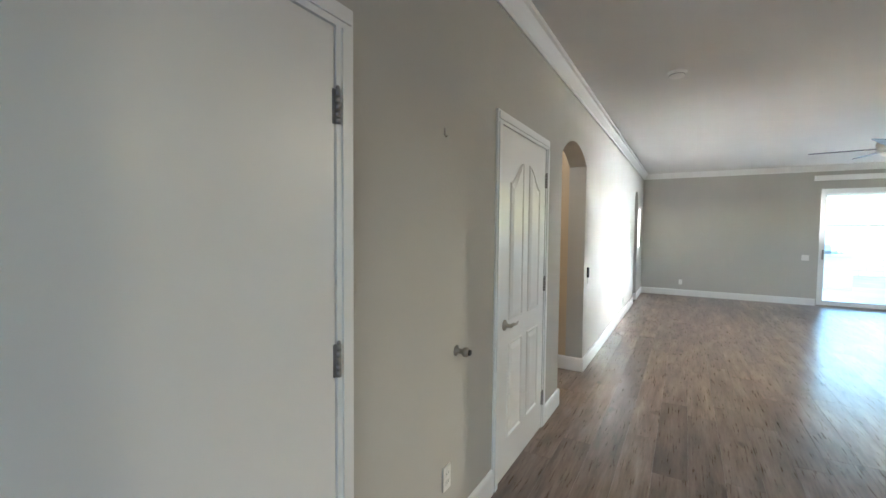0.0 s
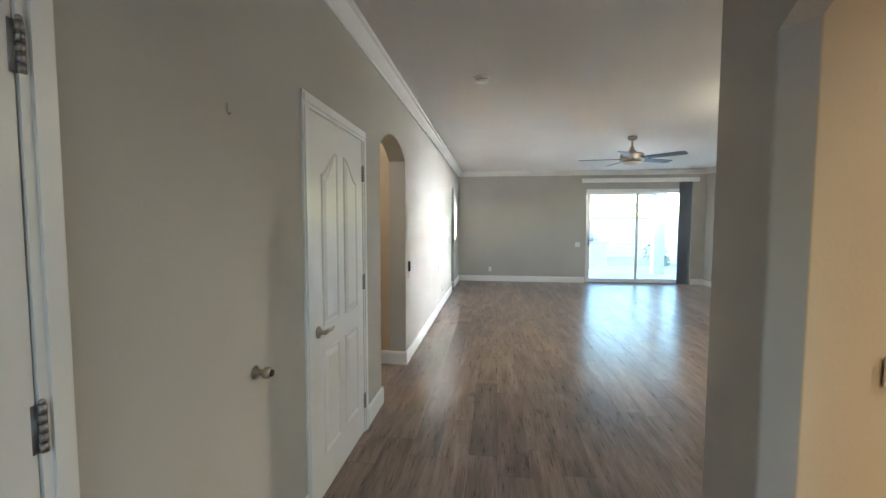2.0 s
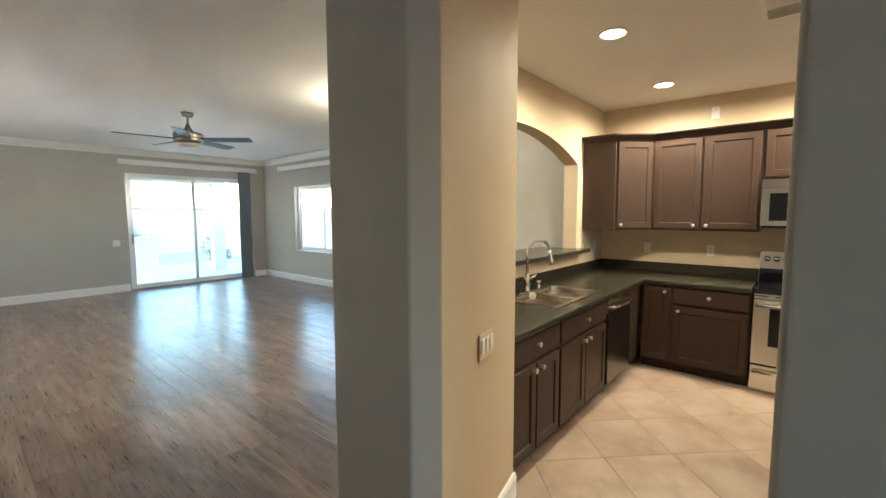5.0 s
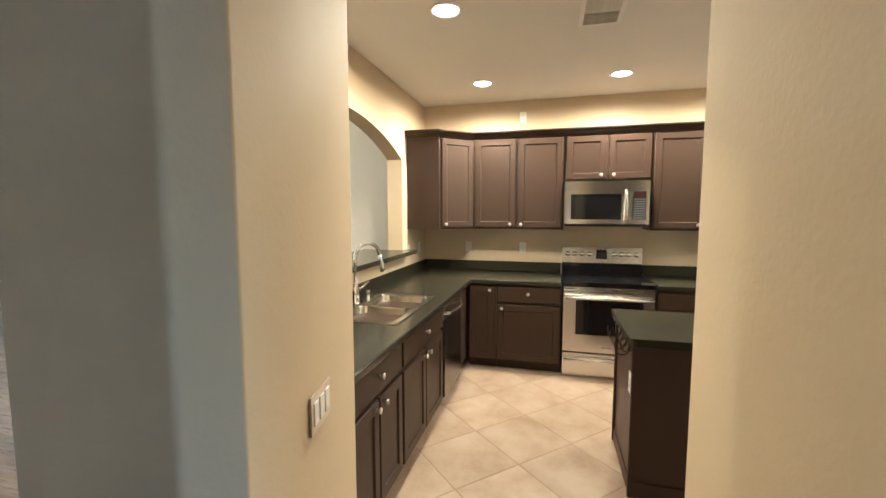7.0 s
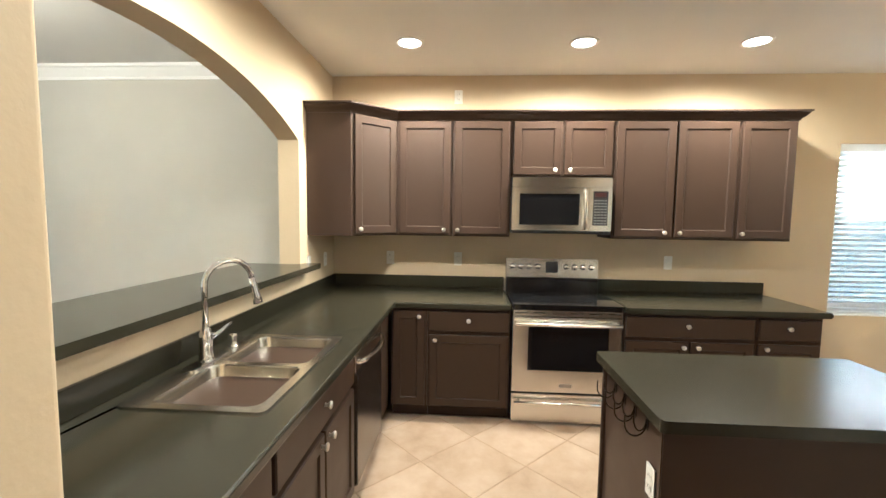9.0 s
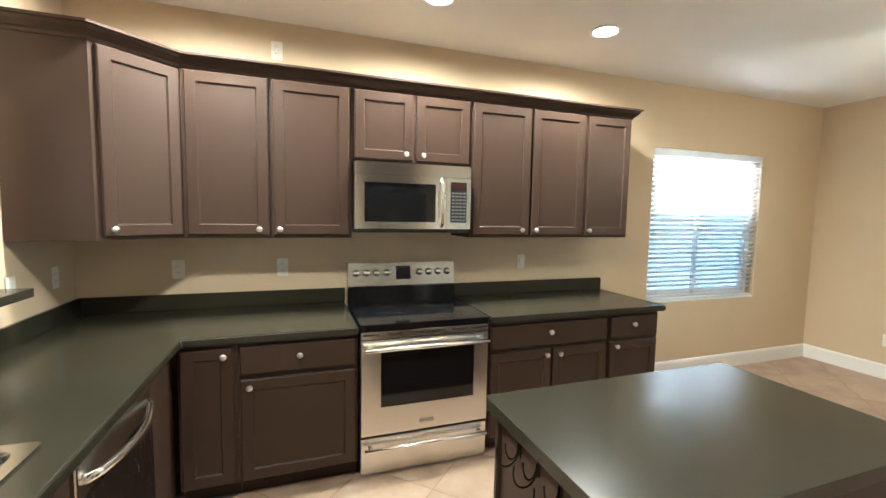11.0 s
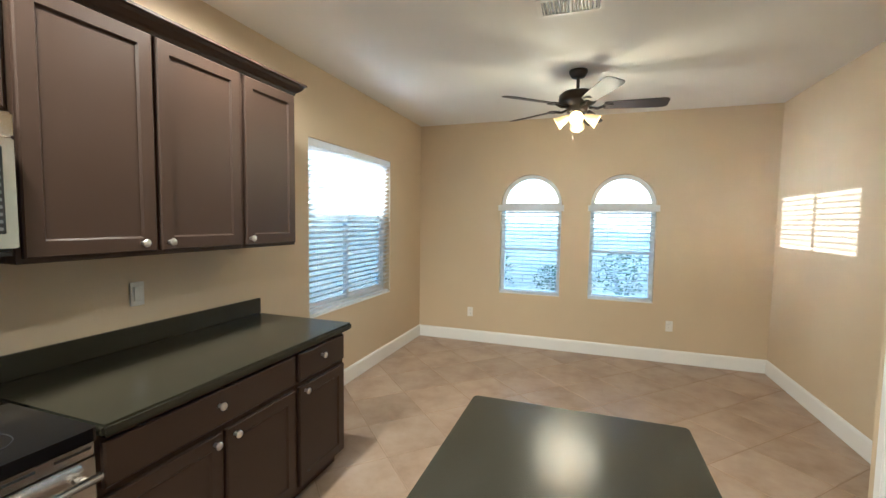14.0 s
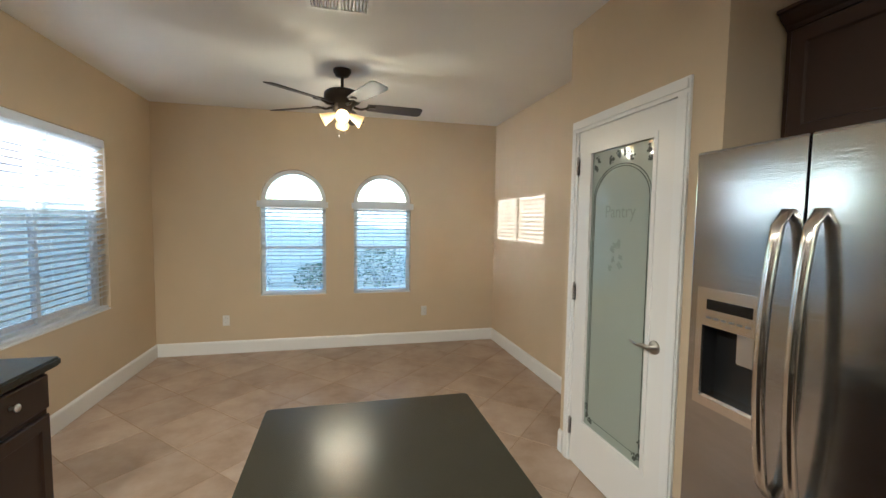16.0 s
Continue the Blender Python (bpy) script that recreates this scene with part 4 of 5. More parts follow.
def sink_unit(xa, xb, label):
    m = (xa + xb) / 2
    cabinet("base_cabinet", turn(xa, SYF, 0, "s"), xb - xa, PY - SYF - 0.003, 0, ZT,
            [("drawer", 0.012, xb - xa - 0.012, 0.668, 0.815, m - xa, 0.752), ("door", 0.012, m - xa - 0.006, 0.105, 0.640, m - xa - 0.045, 0.605),
             ("door", m - xa + 0.006, xb - xa - 0.012, 0.105, 0.640, m - xa + 0.045, 0.605)], label, toe=ZB)


sink_unit(2.480, 3.120, "brown base cabinet with a drawer over two doors beside the sink")
sink_unit(3.122, 3.985, "brown sink base cabinet with a false drawer over two doors")
cabinet("corner_filler", turn(4.592, SYF, 0, "s"), 0.38, PY - SYF - 0.003, 0, ZT, [], "brown blind corner cabinet filler", toe=ZB)

# uppers
UX = 5.30


def upper(ya, yb, za, fronts, label):
    fr = [("door", ya - a, ya - b, za + 0.018, 2.238, ya - kx, kz) for a, b, kx, kz in fronts]
    return cabinet("wall_cabinet", turn(UX, ya, 0, "w"), ya - yb, WR - UX - 0.003, za, 2.262, fr, label, group="wall cabinets")


upper(2.418, 1.522, 1.345, [(2.398, 1.990, 2.040, 1.395), (1.962, 1.540, 1.932, 1.395)], "brown double wall cabinet with panel doors")
upper(1.520, 0.742, 1.812, [(1.506, 1.143, 1.190, 1.868), (1.120, 0.756, 1.078, 1.868)], "short brown wall cabinet above the microwave")
upper(0.740, -0.174, 1.345, [(0.726, 0.290, 0.352, 1.398), (0.272, -0.160, 0.240, 1.398)], "brown double wall cabinet with panel doors")
upper(-0.176, -0.590, 1.345, [(-0.190, -0.576, -0.215, 1.398)], "brown single wall cabinet ending the run")
cc = thing("corner_wall_cabinet", Matrix(), "brown diagonal corner wall cabinet with one door", "cabinet", "wall cabinets")
cp = [(5.035, PY - 0.003), (5.035, 2.715), (5.318, 2.420), (WR - 0.003, 2.420), (WR - 0.003, PY - 0.003)]
part("body", slab(bmesh.new(), [cp], XY(0), 1.345, 2.262), M_CAB, cc)
diag = Vector((5.318 - 5.035, 2.420 - 2.715, 0))
dm = Matrix.Translation((5.035, 2.715, 1.363)) @ Matrix.Rotation(math.atan2(diag.y, diag.x), 4, "Z")
dd = part("door", front_mesh(diag.length - 0.045, 0.875), M_CAB, cc, at=dm @ Matrix.Translation((0.026, -0.001, 0)))
knob(dd, 0.035, -0.020, 0.035)
# crown along the wall cabinets
CC = [(0, 0), (0.006, 0), (0.010, 0.014), (0.022, 0.022), (0.040, 0.040), (0.046, 0.054), (0.058, 0.058), (0.058, 0.070), (0, 0.070)]
run = [(5.035, PY - 0.003), (5.035, 2.715), (5.318 - 0.018, 2.420), (UX, -0.590), (WR - 0.003, -0.590)]
bm = bmesh.new()
rows = []
for i, p in enumerate(run):
    p = Vector(p)
    d1 = (p - Vector(run[i - 1])).normalized() if i else (Vector(run[1]) - p).normalized()
    d2 = (Vector(run[i + 1]) - p).normalized() if i < len(run) - 1 else d1
    n1, n2 = Vector((d1.y, -d1.x)), Vector((d2.y, -d2.x))
    nn = (n1 + n2).normalized()
    nn /= max(0.3, nn.dot(n1))
    rows.append([bm.verts.new((p.x + nn.x * o, p.y + nn.y * o, 2.245 + z)) for o, z in CC])
for a, b in zip(rows, rows[1:]):
    for k in range(len(CC)):
        j = (k + 1) % len(CC)
        bm.faces.new((a[k], a[j], b[j], b[k]))
bm.faces.new(rows[0])
bm.faces.new(rows[-1])
cr = thing("cabinet_crown", Matrix(), "dark brown stepped crown on the wall cabinets", "moulding")
part("crown", bm, M_CAB, cr)
part("top_cap", slab(bmesh.new(), [[(5.035, PY - 0.003), (5.035, 2.715), (5.30, 2.420), (UX, -0.590), (WR - 0.003, -0.590), (WR - 0.003, PY - 0.003)]], XY(2.264), 0, 0.012), M_CAB, cr)

# worktops
wt = thing("worktop", pose(0, 0, ZT + 0.001), "dark grey-green laminate worktop with a low backsplash", "worktop", "worktops")
SINK = (3.205, 2.470, 4.030, 2.965)
lo = rounded(rect(SINK[0] + 0.012, SINK[1] + 0.012, SINK[2] - 0.012, SINK[3] - 0.012), 0.03)
ell = [(2.478, 2.368), (4.932, 2.368), (4.932, 1.528), (WR - 0.003, 1.528), (WR - 0.003, PY - 0.003), (2.478, PY - 0.003)]
top = part("top", slab(bmesh.new(), [ell, lo], XY(0), 0, ZC - ZT - 0.001), M_TOP, wt)
bev = top.modifiers.new("edge", "BEVEL")
bev.width, bev.segments, bev.limit_method, bev.angle_limit = 0.009, 3, "ANGLE", radians(40)
H = ZC - ZT
part("backsplash", boxes(((2.478, PY - 0.023, H), (WR - 0.003, PY - 0.003, H + 0.098)), bevel=0.003), M_TOP, wt)
part("backsplash", boxes(((WR - 0.023, 1.528, H), (WR - 0.003, PY - 0.024, H + 0.098)), bevel=0.003), M_TOP, wt)
wt2 = thing("worktop", pose(0, 0, ZT + 0.001), "dark grey-green laminate worktop ending beside the window", "worktop", "worktops")
top = part("top", boxes(((4.932, -0.652, 0), (WR - 0.003, 0.731, ZC - ZT - 0.001)), bevel=0.009), M_TOP, wt2)
part("backsplash", boxes(((WR - 0.023, -0.652, H), (WR - 0.003, 0.731, H + 0.098)), bevel=0.003), M_TOP, wt2)
lg = thing("bar_ledge", pose(0, 0, PT[2] + 0.001), "dark laminate bar ledge capping the pass-through", "ledge")
part("ledge", slab(bmesh.new(), [[(2.625, 2.93), (4.985, 2.93), (4.985, 3.047), (4.897, 3.047), (4.897, 3.46), (2.625, 3.46)]], XY(0), 0, 0.038), M_TOP, lg)

# sink and tap
sk = thing("kitchen_sink", pose(0, 0, ZC), "double bowl stainless steel drop-in sink", "sink")
x0, y0, x1, y1 = SINK
bw = [(x0 + 0.035, y0 + 0.035, (x0 + x1) / 2 - 0.014, y1 - 0.085), ((x0 + x1) / 2 + 0.014, y0 + 0.035, x1 - 0.035, y1 - 0.085)]
lp = [rounded(rect(*SINK), 0.03)] + [rounded(rect(*q), 0.055, 6) for q in bw]
part("rim", slab(bmesh.new(), lp, XY(0.001), 0, 0.006), M_SINK, sk)
for q in bw:
    bm = bmesh.new()
    rings = []
    for ins, z, rad in ((0, 0.006, 0.055), (0.006, -0.004, 0.055), (0.014, -0.150, 0.06), (0.030, -0.172, 0.06), (0.060, -0.180, 0.06)):
        rings.append([bm.verts.new((u, v, z)) for u, v in rounded(rect(q[0] + ins, q[1] + ins, q[2] - ins, q[3] - ins), rad, 6)])
    for a, b in zip(rings, rings[1:]):
        for k in range(len(a)):
            bm.faces.new((a[k], a[(k + 1) % len(a)], b[(k + 1) % len(a)], b[k]))
    bm.faces.new(rings[-1])
    bowl = part("bowl", bm, M_SINK, sk, "deep rounded steel bowl", True)
    part("drain", ring(bmesh.new(), [(0.0, 0.004), (0.03, 0.003), (0.044, 0.006), (0.046, 0.0)], 20, Matrix.Translation(((q[0] + q[2]) / 2, (q[1] + q[3]) / 2 + 0.03, -0.180))), M_CHROME, bowl, smooth=True)
fx, fy = 3.62, 2.925
tp = thing("kitchen_tap", pose(fx, fy, ZC + 0.007), "chrome gooseneck pull-down kitchen tap", "tap")
part("deck_plate", slab(bmesh.new(), [rounded(rect(-0.125, -0.03, 0.125, 0.03), 0.028)], XY(0), 0, 0.007), M_CHROME, tp)
part("body", ring(bmesh.new(), [(0.030, 0.007), (0.027, 0.02), (0.024, 0.06), (0.026, 0.11), (0.020, 0.135), (0.014, 0.145)], 20), M_CHROME, tp, smooth=True)
neck = [(0, 0, 0.14), (0, 0, 0.32)] + [(0.02 * (1 - math.cos(t)) * 5, -0.085 * (1 - math.cos(t)) * 0.55, 0.32 + 0.095 * math.sin(t)) for t in [math.pi * i / 12 for i in range(1, 13)]]
part("neck", tube(bmesh.new(), neck, 0.0125, 12), M_CHROME, tp, smooth=True)
ex, ey = neck[-1][0], neck[-1][1]
part("spray_head", tube(bmesh.new(), [(ex, ey, 0.325), (ex + 0.006, ey - 0.006, 0.29), (ex + 0.016, ey - 0.014, 0.235), (ex + 0.02, ey - 0.018, 0.205)], [0.0135, 0.016, 0.019, 0.021], 14), M_CHROME, tp, smooth=True)
part("lever", tube(bmesh.new(), [(0.02, -0.01, 0.10), (0.05, -0.03, 0.115), (0.095, -0.055, 0.145)], [0.013, 0.010, 0.007], 10), M_CHROME, tp, smooth=True)
sp = thing("soap_pump", pose(fx + 0.20, fy + 0.0, ZC + 0.007), "short chrome soap dispenser cap on the sink", "soap dispenser")
part("cap", ring(bmesh.new(), [(0.0, 0), (0.022, 0), (0.020, 0.008), (0.014, 0.014), (0.014, 0.045), (0.018, 0.050), (0.016, 0.062), (0.0, 0.064)], 18), M_CHROME, sp, smooth=True)

# dishwasher
dw = thing("dishwasher", turn(3.989, SYF, 0, "s"), "stainless dishwasher with a curved handle, its door panel coloured dark as a reflection", "dishwasher")
part("tub", boxes(((0, 0.02, 0.10), (0.60, 0.60, 0.832)), ((0.0, 0.06, 0), (0.60, 0.60, 0.10))), M_BLACK, dw)
# dark door colour stands for the brown cabinets mirrored in the steel
part("door", boxes(((0.006, -0.030, 0.11), (0.594, 0.018, 0.70)), bevel=0.006), M_STEEL_REFL, dw, "stainless steel door coloured dark for the cabinets it reflects")
part("control_panel", boxes(((0.006, -0.026, 0.704), (0.594, 0.018, 0.830)), bevel=0.006), M_STEELH, dw)
bm = bmesh.new()
tube(bm, [(0.045, -0.028, 0.755)] + [(0.045 + 0.51 * i / 12, -0.035 - 0.05 * math.sin(math.pi * i / 12), 0.752) for i in range(1, 12)] + [(0.555, -0.028, 0.755)], 0.013, 10)
part("handle", bm, M_STEELH, dw, "bowed steel handle", True)

# range
rg = thing("electric_range", turn(4.945, 1.519, 0, "w"), "stainless electric range with a black glass cooktop", "range")
W = 0.776
part("body", boxes(((0.004, 0.03, 0.012), (W - 0.004, 0.66, 0.868))), M_BLACK, rg)
bm = slab(bmesh.new(), [rect(0.006, 0.245, W - 0.006, 0.795), rect(0.115, 0.405, W - 0.095, 0.725)], lambda u, v, w: (u, w, v), 0.0, 0.028)
od = part("oven_door", bm, M_STEEL, rg, "brushed steel oven door")
part("oven_window", boxes(((0.112, 0.003, 0.402), (W - 0.092, 0.02, 0.728)), bevel=0.002), M_BLACKG, od, "black glass oven window")
bm = bmesh.new()
rod(bm, (0.02, -0.048, 0.752), (W - 0.02, -0.048, 0.752), 0.0135, 14)
for u in (0.055, W - 0.055):
    box(bm, (u - 0.012, -0.046, 0.742), (u + 0.012, 0.004, 0.762), 0.003)
part("handle", bm, M_STEELH, od, "round steel towel-bar handle", True)
part("badge", boxes(((W / 2 - 0.045, -0.003, 0.285), (W / 2 + 0.045, 0.001, 0.308)), bevel=0.001), M_HINGE, od, "small plain badge")
part("vent_trim", boxes(((0.006, 0.0, 0.800), (W - 0.006, 0.03, 0.842)), bevel=0.003), M_STEEL, rg)
for i in range(6):
    u = 0.06 + i * (W - 0.12) / 5.0
    part("vent_slot", boxes(((u - 0.045, -0.0015, 0.822), (u + 0.045, 0.002, 0.829))), M_BLACK, rg)
bm = slab(bmesh.new(), [rounded(rect(0.002, -0.012, W - 0.002, 0.62), 0.012)], XY(0.846), 0, 0.040)
ck = part("cooktop", bm, M_BLACKG, rg, "glossy black glass cooktop")
for u, v, r in ((0.20, 0.16, 0.105), (0.57, 0.16, 0.085), (0.20, 0.44, 0.080), (0.57, 0.44, 0.105), (0.385, 0.46, 0.05)):
    part("burner_ring", ring(bmesh.new(), [(r, 0), (r, 0.0006), (r - 0.003, 0.0006), (r - 0.003, 0)], 40, Matrix.Translation((u, v, 0.8862)), cap=False), M_RING, ck)
    part("burner_ring", ring(bmesh.new(), [(r * 0.62, 0), (r * 0.62, 0.0006), (r * 0.62 - 0.002, 0.0006), (r * 0.62 - 0.002, 0)], 40, Matrix.Translation((u, v, 0.8862)), cap=False), M_RING, ck)
bm = bmesh.new()
sec = [(0.600, 0.868), (0.600, 0.985), (0.625, 1.150), (0.690, 1.150), (0.690, 0.868)]
slab(bm, [sec], lambda u, v, w: (0.002 + w, u, v), 0, W - 0.004)
bgd = part("backguard", bm, M_BLACKG, rg, "sloped control backguard")
tilt = Matrix.Translation((0, 0.606, 1.0)) @ Matrix.Rotation(-math.atan2(0.025, 0.165), 4, "X")
part("control_panel", boxes(((0.002, -0.010, -0.005), (W - 0.002, 0.0, 0.155)), bevel=0.004), M_STEEL, bgd, at=tilt)
kb = mesh_of(ring(bmesh.new(), [(0.025, 0), (0.025, 0.004), (0.021, 0.006), (0.020, 0.024), (0.017, 0.028), (0, 0.028)], 22), "control_knob", M_STEELH, True)
for u in (0.055, 0.125, 0.195, 0.270, 0.505, 0.575, 0.645, 0.715):
    o = new("control_knob", kb)
    o.parent = bgd
    o.matrix_basis = tilt @ Matrix.Translation((u, -0.010, 0.085)) @ FRONT
part("clock_display", boxes(((0.335, -0.012, 0.035), (0.440, -0.006, 0.130)), bevel=0.002), M_BLACKG, bgd, "black clock display", at=tilt)
part("drawer", boxes(((0.006, 0.002, 0.018), (W - 0.006, 0.03, 0.228)), bevel=0.004), M_STEEL, rg, "brushed steel warming drawer")
bm = bmesh.new()
rod(bm, (0.02, -0.042, 0.178), (W - 0.02, -0.042, 0.178), 0.012, 14)
for u in (0.055, W - 0.055):
    box(bm, (u - 0.011, -0.040, 0.169), (u + 0.011, 0.006, 0.187), 0.003)
part("drawer_handle", bm, M_STEELH, rg, "round steel drawer handle", True)

# microwave
mw = thing("microwave", turn(5.205, 1.517, 1.392, "w"), "stainless over-the-range microwave with a black keypad", "microwave")
W = 0.746
part("case", boxes(((0.002, 0.035, 0.0), (W - 0.002, 0.44, 0.414))), M_BLACK, mw)
part("top_trim", boxes(((0.0, 0.0, 0.340), (W, 0.036, 0.414)), bevel=0.006), M_STEELH, mw, "brushed steel top band")
DWD = 0.575
dr = part("door", slab(bmesh.new(), [rect(0.0, 0.012, DWD, 0.338), rect(0.058, 0.055, 0.505, 0.292)], lambda u, v, w: (u, w, v), 0.0, 0.036), M_STEELH, mw, "brushed steel door frame")
part("window", boxes(((0.055, 0.004, 0.052), (0.508, 0.028, 0.295)), bevel=0.002), M_BLACKG, dr, "dark glass window")
bm = bmesh.new()
tube(bm, [(0.546, 0.004, 0.028)] + [(0.546, -0.016 - 0.022 * math.sin(math.pi * i / 10), 0.03 + 0.30 * i / 10) for i in range(1, 10)] + [(0.546, 0.004, 0.332)], 0.013, 10)
part("handle", bm, M_STEELH, dr, "bowed steel door handle", True)
part("control_frame", boxes(((DWD + 0.002, 0.0, 0.012), (W, 0.036, 0.338)), bevel=0.004), M_STEELH, mw)
kp = part("keypad", boxes(((DWD + 0.030, -0.002, 0.055), (W - 0.030, 0.004, 0.312)), bevel=0.002), M_BLACK, mw, "black keypad")
part("clock", boxes(((DWD + 0.045, -0.0035, 0.272), (W - 0.045, -0.001, 0.298))), M_RED, kp, "dim red clock display")
key = mesh_of(boxes(((-0.010, -0.0032, -0.005), (0.010, -0.001, 0.005)), bevel=0.001), "key", plain("grey_key_print", (0.16, 0.16, 0.16), 0.5))
for r in range(9):
    for c in range(4):
        o = new("key", key)
        o.parent = kp
        o.matrix_basis = pose(DWD + 0.048 + c * 0.0255, 0, 0.070 + r * 0.0215)
part("bottom_grille", boxes(((0.01, 0.02, -0.012), (W - 0.01, 0.40, 0.0))), M_BLACK, mw)

# island
isl = thing("kitchen_island", pose(3.615, 0.672, 0), "brown kitchen island cabinet with plain panel sides", "island")
part("body", boxes(((-0.285, -0.525, 0.0), (0.285, 0.525, ZT))), M_CAB, isl)
for sx in (-1, 1):
    for sy in (-1, 1):
        part("corner_trim", boxes(((sx * 0.288 - 0.012, sy * 0.528 - 0.012, 0.0), (sx * 0.288 + 0.012, sy * 0.528 + 0.012, ZT)), bevel=0.004), M_CAB, isl)
part("plinth", boxes(((-0.292, -0.532, 0.0), (0.292, 0.532, 0.085)), bevel=0.003), M_CAB, isl)
it = thing("island_worktop", pose(3.615, 0.672, ZT + 0.001), "dark grey-green laminate island top", "worktop", "worktops")
tp2 = part("top", slab(bmesh.new(), [rounded(rect(-0.340, -0.563, 0.340, 0.563), 0.02)], XY(0), 0, ZC - ZT - 0.001), M_TOP, it)
bev = tp2.modifiers.new("edge", "BEVEL")
bev.width, bev.segments, bev.limit_method, bev.angle_limit = 0.011, 3, "ANGLE", radians(40)
plate("outlet", turn(3.40, 1.200, 0.60, "n"), "white duplex outlet on the island side")
for k in range(4):
    hk = thing("utensil_hook", pose(3.46 + k * 0.105, 1.198, 0.775), "black curled double hook under the island top", "hook", "island hooks")
    bm = bmesh.new()
    box(bm, (-0.012, 0, -0.02), (0.012, 0.003, 0.035), 0.001, 1)
    part("back_plate", bm, M_BRONZE, hk)
    for s, dep in ((1, 0.075), (-1, 0.045)):
        pts = [(0, 0.004, 0.0 if s > 0 else 0.02)] + [(0, 0.004 + dep * 0.5 * (1 - math.cos(t)), (0.0 if s > 0 else 0.02) - 0.045 * math.sin(t)) for t in [math.pi * i / 9 for i in range(1, 10)]] + [(0, 0.004 + dep, 0.03)]
        part("curl", tube(bmesh.new(), pts, 0.003, 8), M_BRONZE, hk, smooth=True)

# pantry door
casing("pantry_casing", YZ(PX), PD[0], PD[1], PD[2], "white moulded casing round the pantry door")
pd = thing("door_3", pose(PX + 0.004, (PD[0] + PD[1]) / 2, 0.008), "white pantry door with an etched frosted glass panel", "door")
pw, ph = (PD[1] - PD[0]) / 2 - 0.005, PD[2] - 0.014
G = (-pw + 0.115, 0.285, pw - 0.115, 1.905)
to = lambda u, v, w: (w, u, v)
leaf = part("door_leaf", slab(bmesh.new(), [rect(-pw, 0, pw, ph), rect(*G)], to, -0.035, 0), M_DOOR, pd)
part("glazing_bead", slab(bmesh.new(), [rect(G[0] - 0.012, G[1] - 0.012, G[2] + 0.012, G[3] + 0.012), rect(G[0] + 0.012, G[1] + 0.012, G[2] - 0.012, G[3] - 0.012)], to, -0.012, 0.004), M_DOOR, pd)
gl = part("pane", slab(bmesh.new(), [rect(*G)], to, -0.021, -0.015), M_FROST, pd, "frosted grey-green glass")
ETCH = lambda u, v, w: (w - 0.0148, u, v)
bm = bmesh.new()
gw = (G[2] - G[0]) / 2 - 0.030
sp0 = G[3] - 0.10 - gw * 0.75
line = [(-gw, G[1] + 0.06, 0), (-gw, sp0, 0)] + [(-gw * math.cos(t), sp0 + gw * 0.75 * math.sin(t), 0) for t in [math.pi * i / 20 for i in range(1, 20)]] + [(gw, sp0, 0), (gw, G[1] + 0.06, 0), (-gw, G[1] + 0.06, 0)]
for off in (0.0, 0.012):
    pts = [Vector((-0.0138, u * (1 - off / gw), v - (off if v > sp0 else 0))) for u, v, _ in line]
    tube(bm, pts, 0.0018, 5)
part("etched_border", bm, M_ETCH, gl, "thin etched arch border")
random.seed(4)


def vine(points, size):
    bm = bmesh.new()
    for (u, v) in points:
        for k in range(15):
            a, r = random.uniform(0, 6.28), random.uniform(0, size)
            q = random.uniform(0.003, 0.008)
            ring(bm, [(0.0, 0), (q, 0), (q, 0.0012), (0.0, 0.0012)], 7, Matrix.Translation((-0.0148 + random.uniform(0, 0.0022), u + r * math.cos(a), v + r * math.sin(a))) @ Matrix.Rotation(radians(90), 4, "Y"), cap=False)
    return bm


part("etched_grapes", vine([(-gw + 0.01, G[3] - 0.10), (-gw + 0.03, G[3] - 0.055), (gw - 0.03, G[3] - 0.055), (gw - 0.01, G[3] - 0.10), (-0.02, G[3] - 0.045), (0.03, G[3] - 0.045), (-0.08, G[3] - 0.07), (0.08, G[3] - 0.07)], 0.022), M_ETCH, gl, "dark etched grapevine")
part("etched_grapes", vine([(-gw + 0.005, G[1] + 0.07), (-gw + 0.002, G[1] + 0.12), (-gw + 0.04, G[1] + 0.05), (gw - 0.005, G[1] + 0.07), (gw - 0.002, G[1] + 0.13), (gw - 0.04, G[1] + 0.05)], 0.020), M_ETCH, gl, "dark etched corner leaves")
part("etched_emblem", vine([(-0.02 + 0.045 * math.cos(i), 1.32 + 0.07 * math.sin(i * 1.7)) for i in range(9)], 0.018), M_ETCHP, gl, "faint etched emblem")
cu = bpy.data.curves.new("pantry_word", "FONT")
cu.body, cu.size, cu.align_x, cu.extrude = "Pantry", 0.095, "CENTER", 0.0004
tx = new("lettering_curve", cu)
dg = bpy.context.evaluated_depsgraph_get()
me = bpy.data.meshes.new_from_object(tx.evaluated_get(dg))
bpy.data.objects.remove(tx)
me.materials.clear()
me.materials.append(M_ETCHP)
lt = new("lettering", me)
lt.parent = gl
lt.matrix_basis = Matrix(((0, 0, 1, -0.0143), (1, 0, 0, 0), (0, 1, 0, 1.525), (0, 0, 0, 1)))
lt["label"] = "faint etched word Pantry"
for hz in (0.22, 1.07, ph - 0.20):
    hinge(pd, 0.006, -pw - 0.004, hz)
lever(pd, 0, pw - 0.065, 0.925, -1)

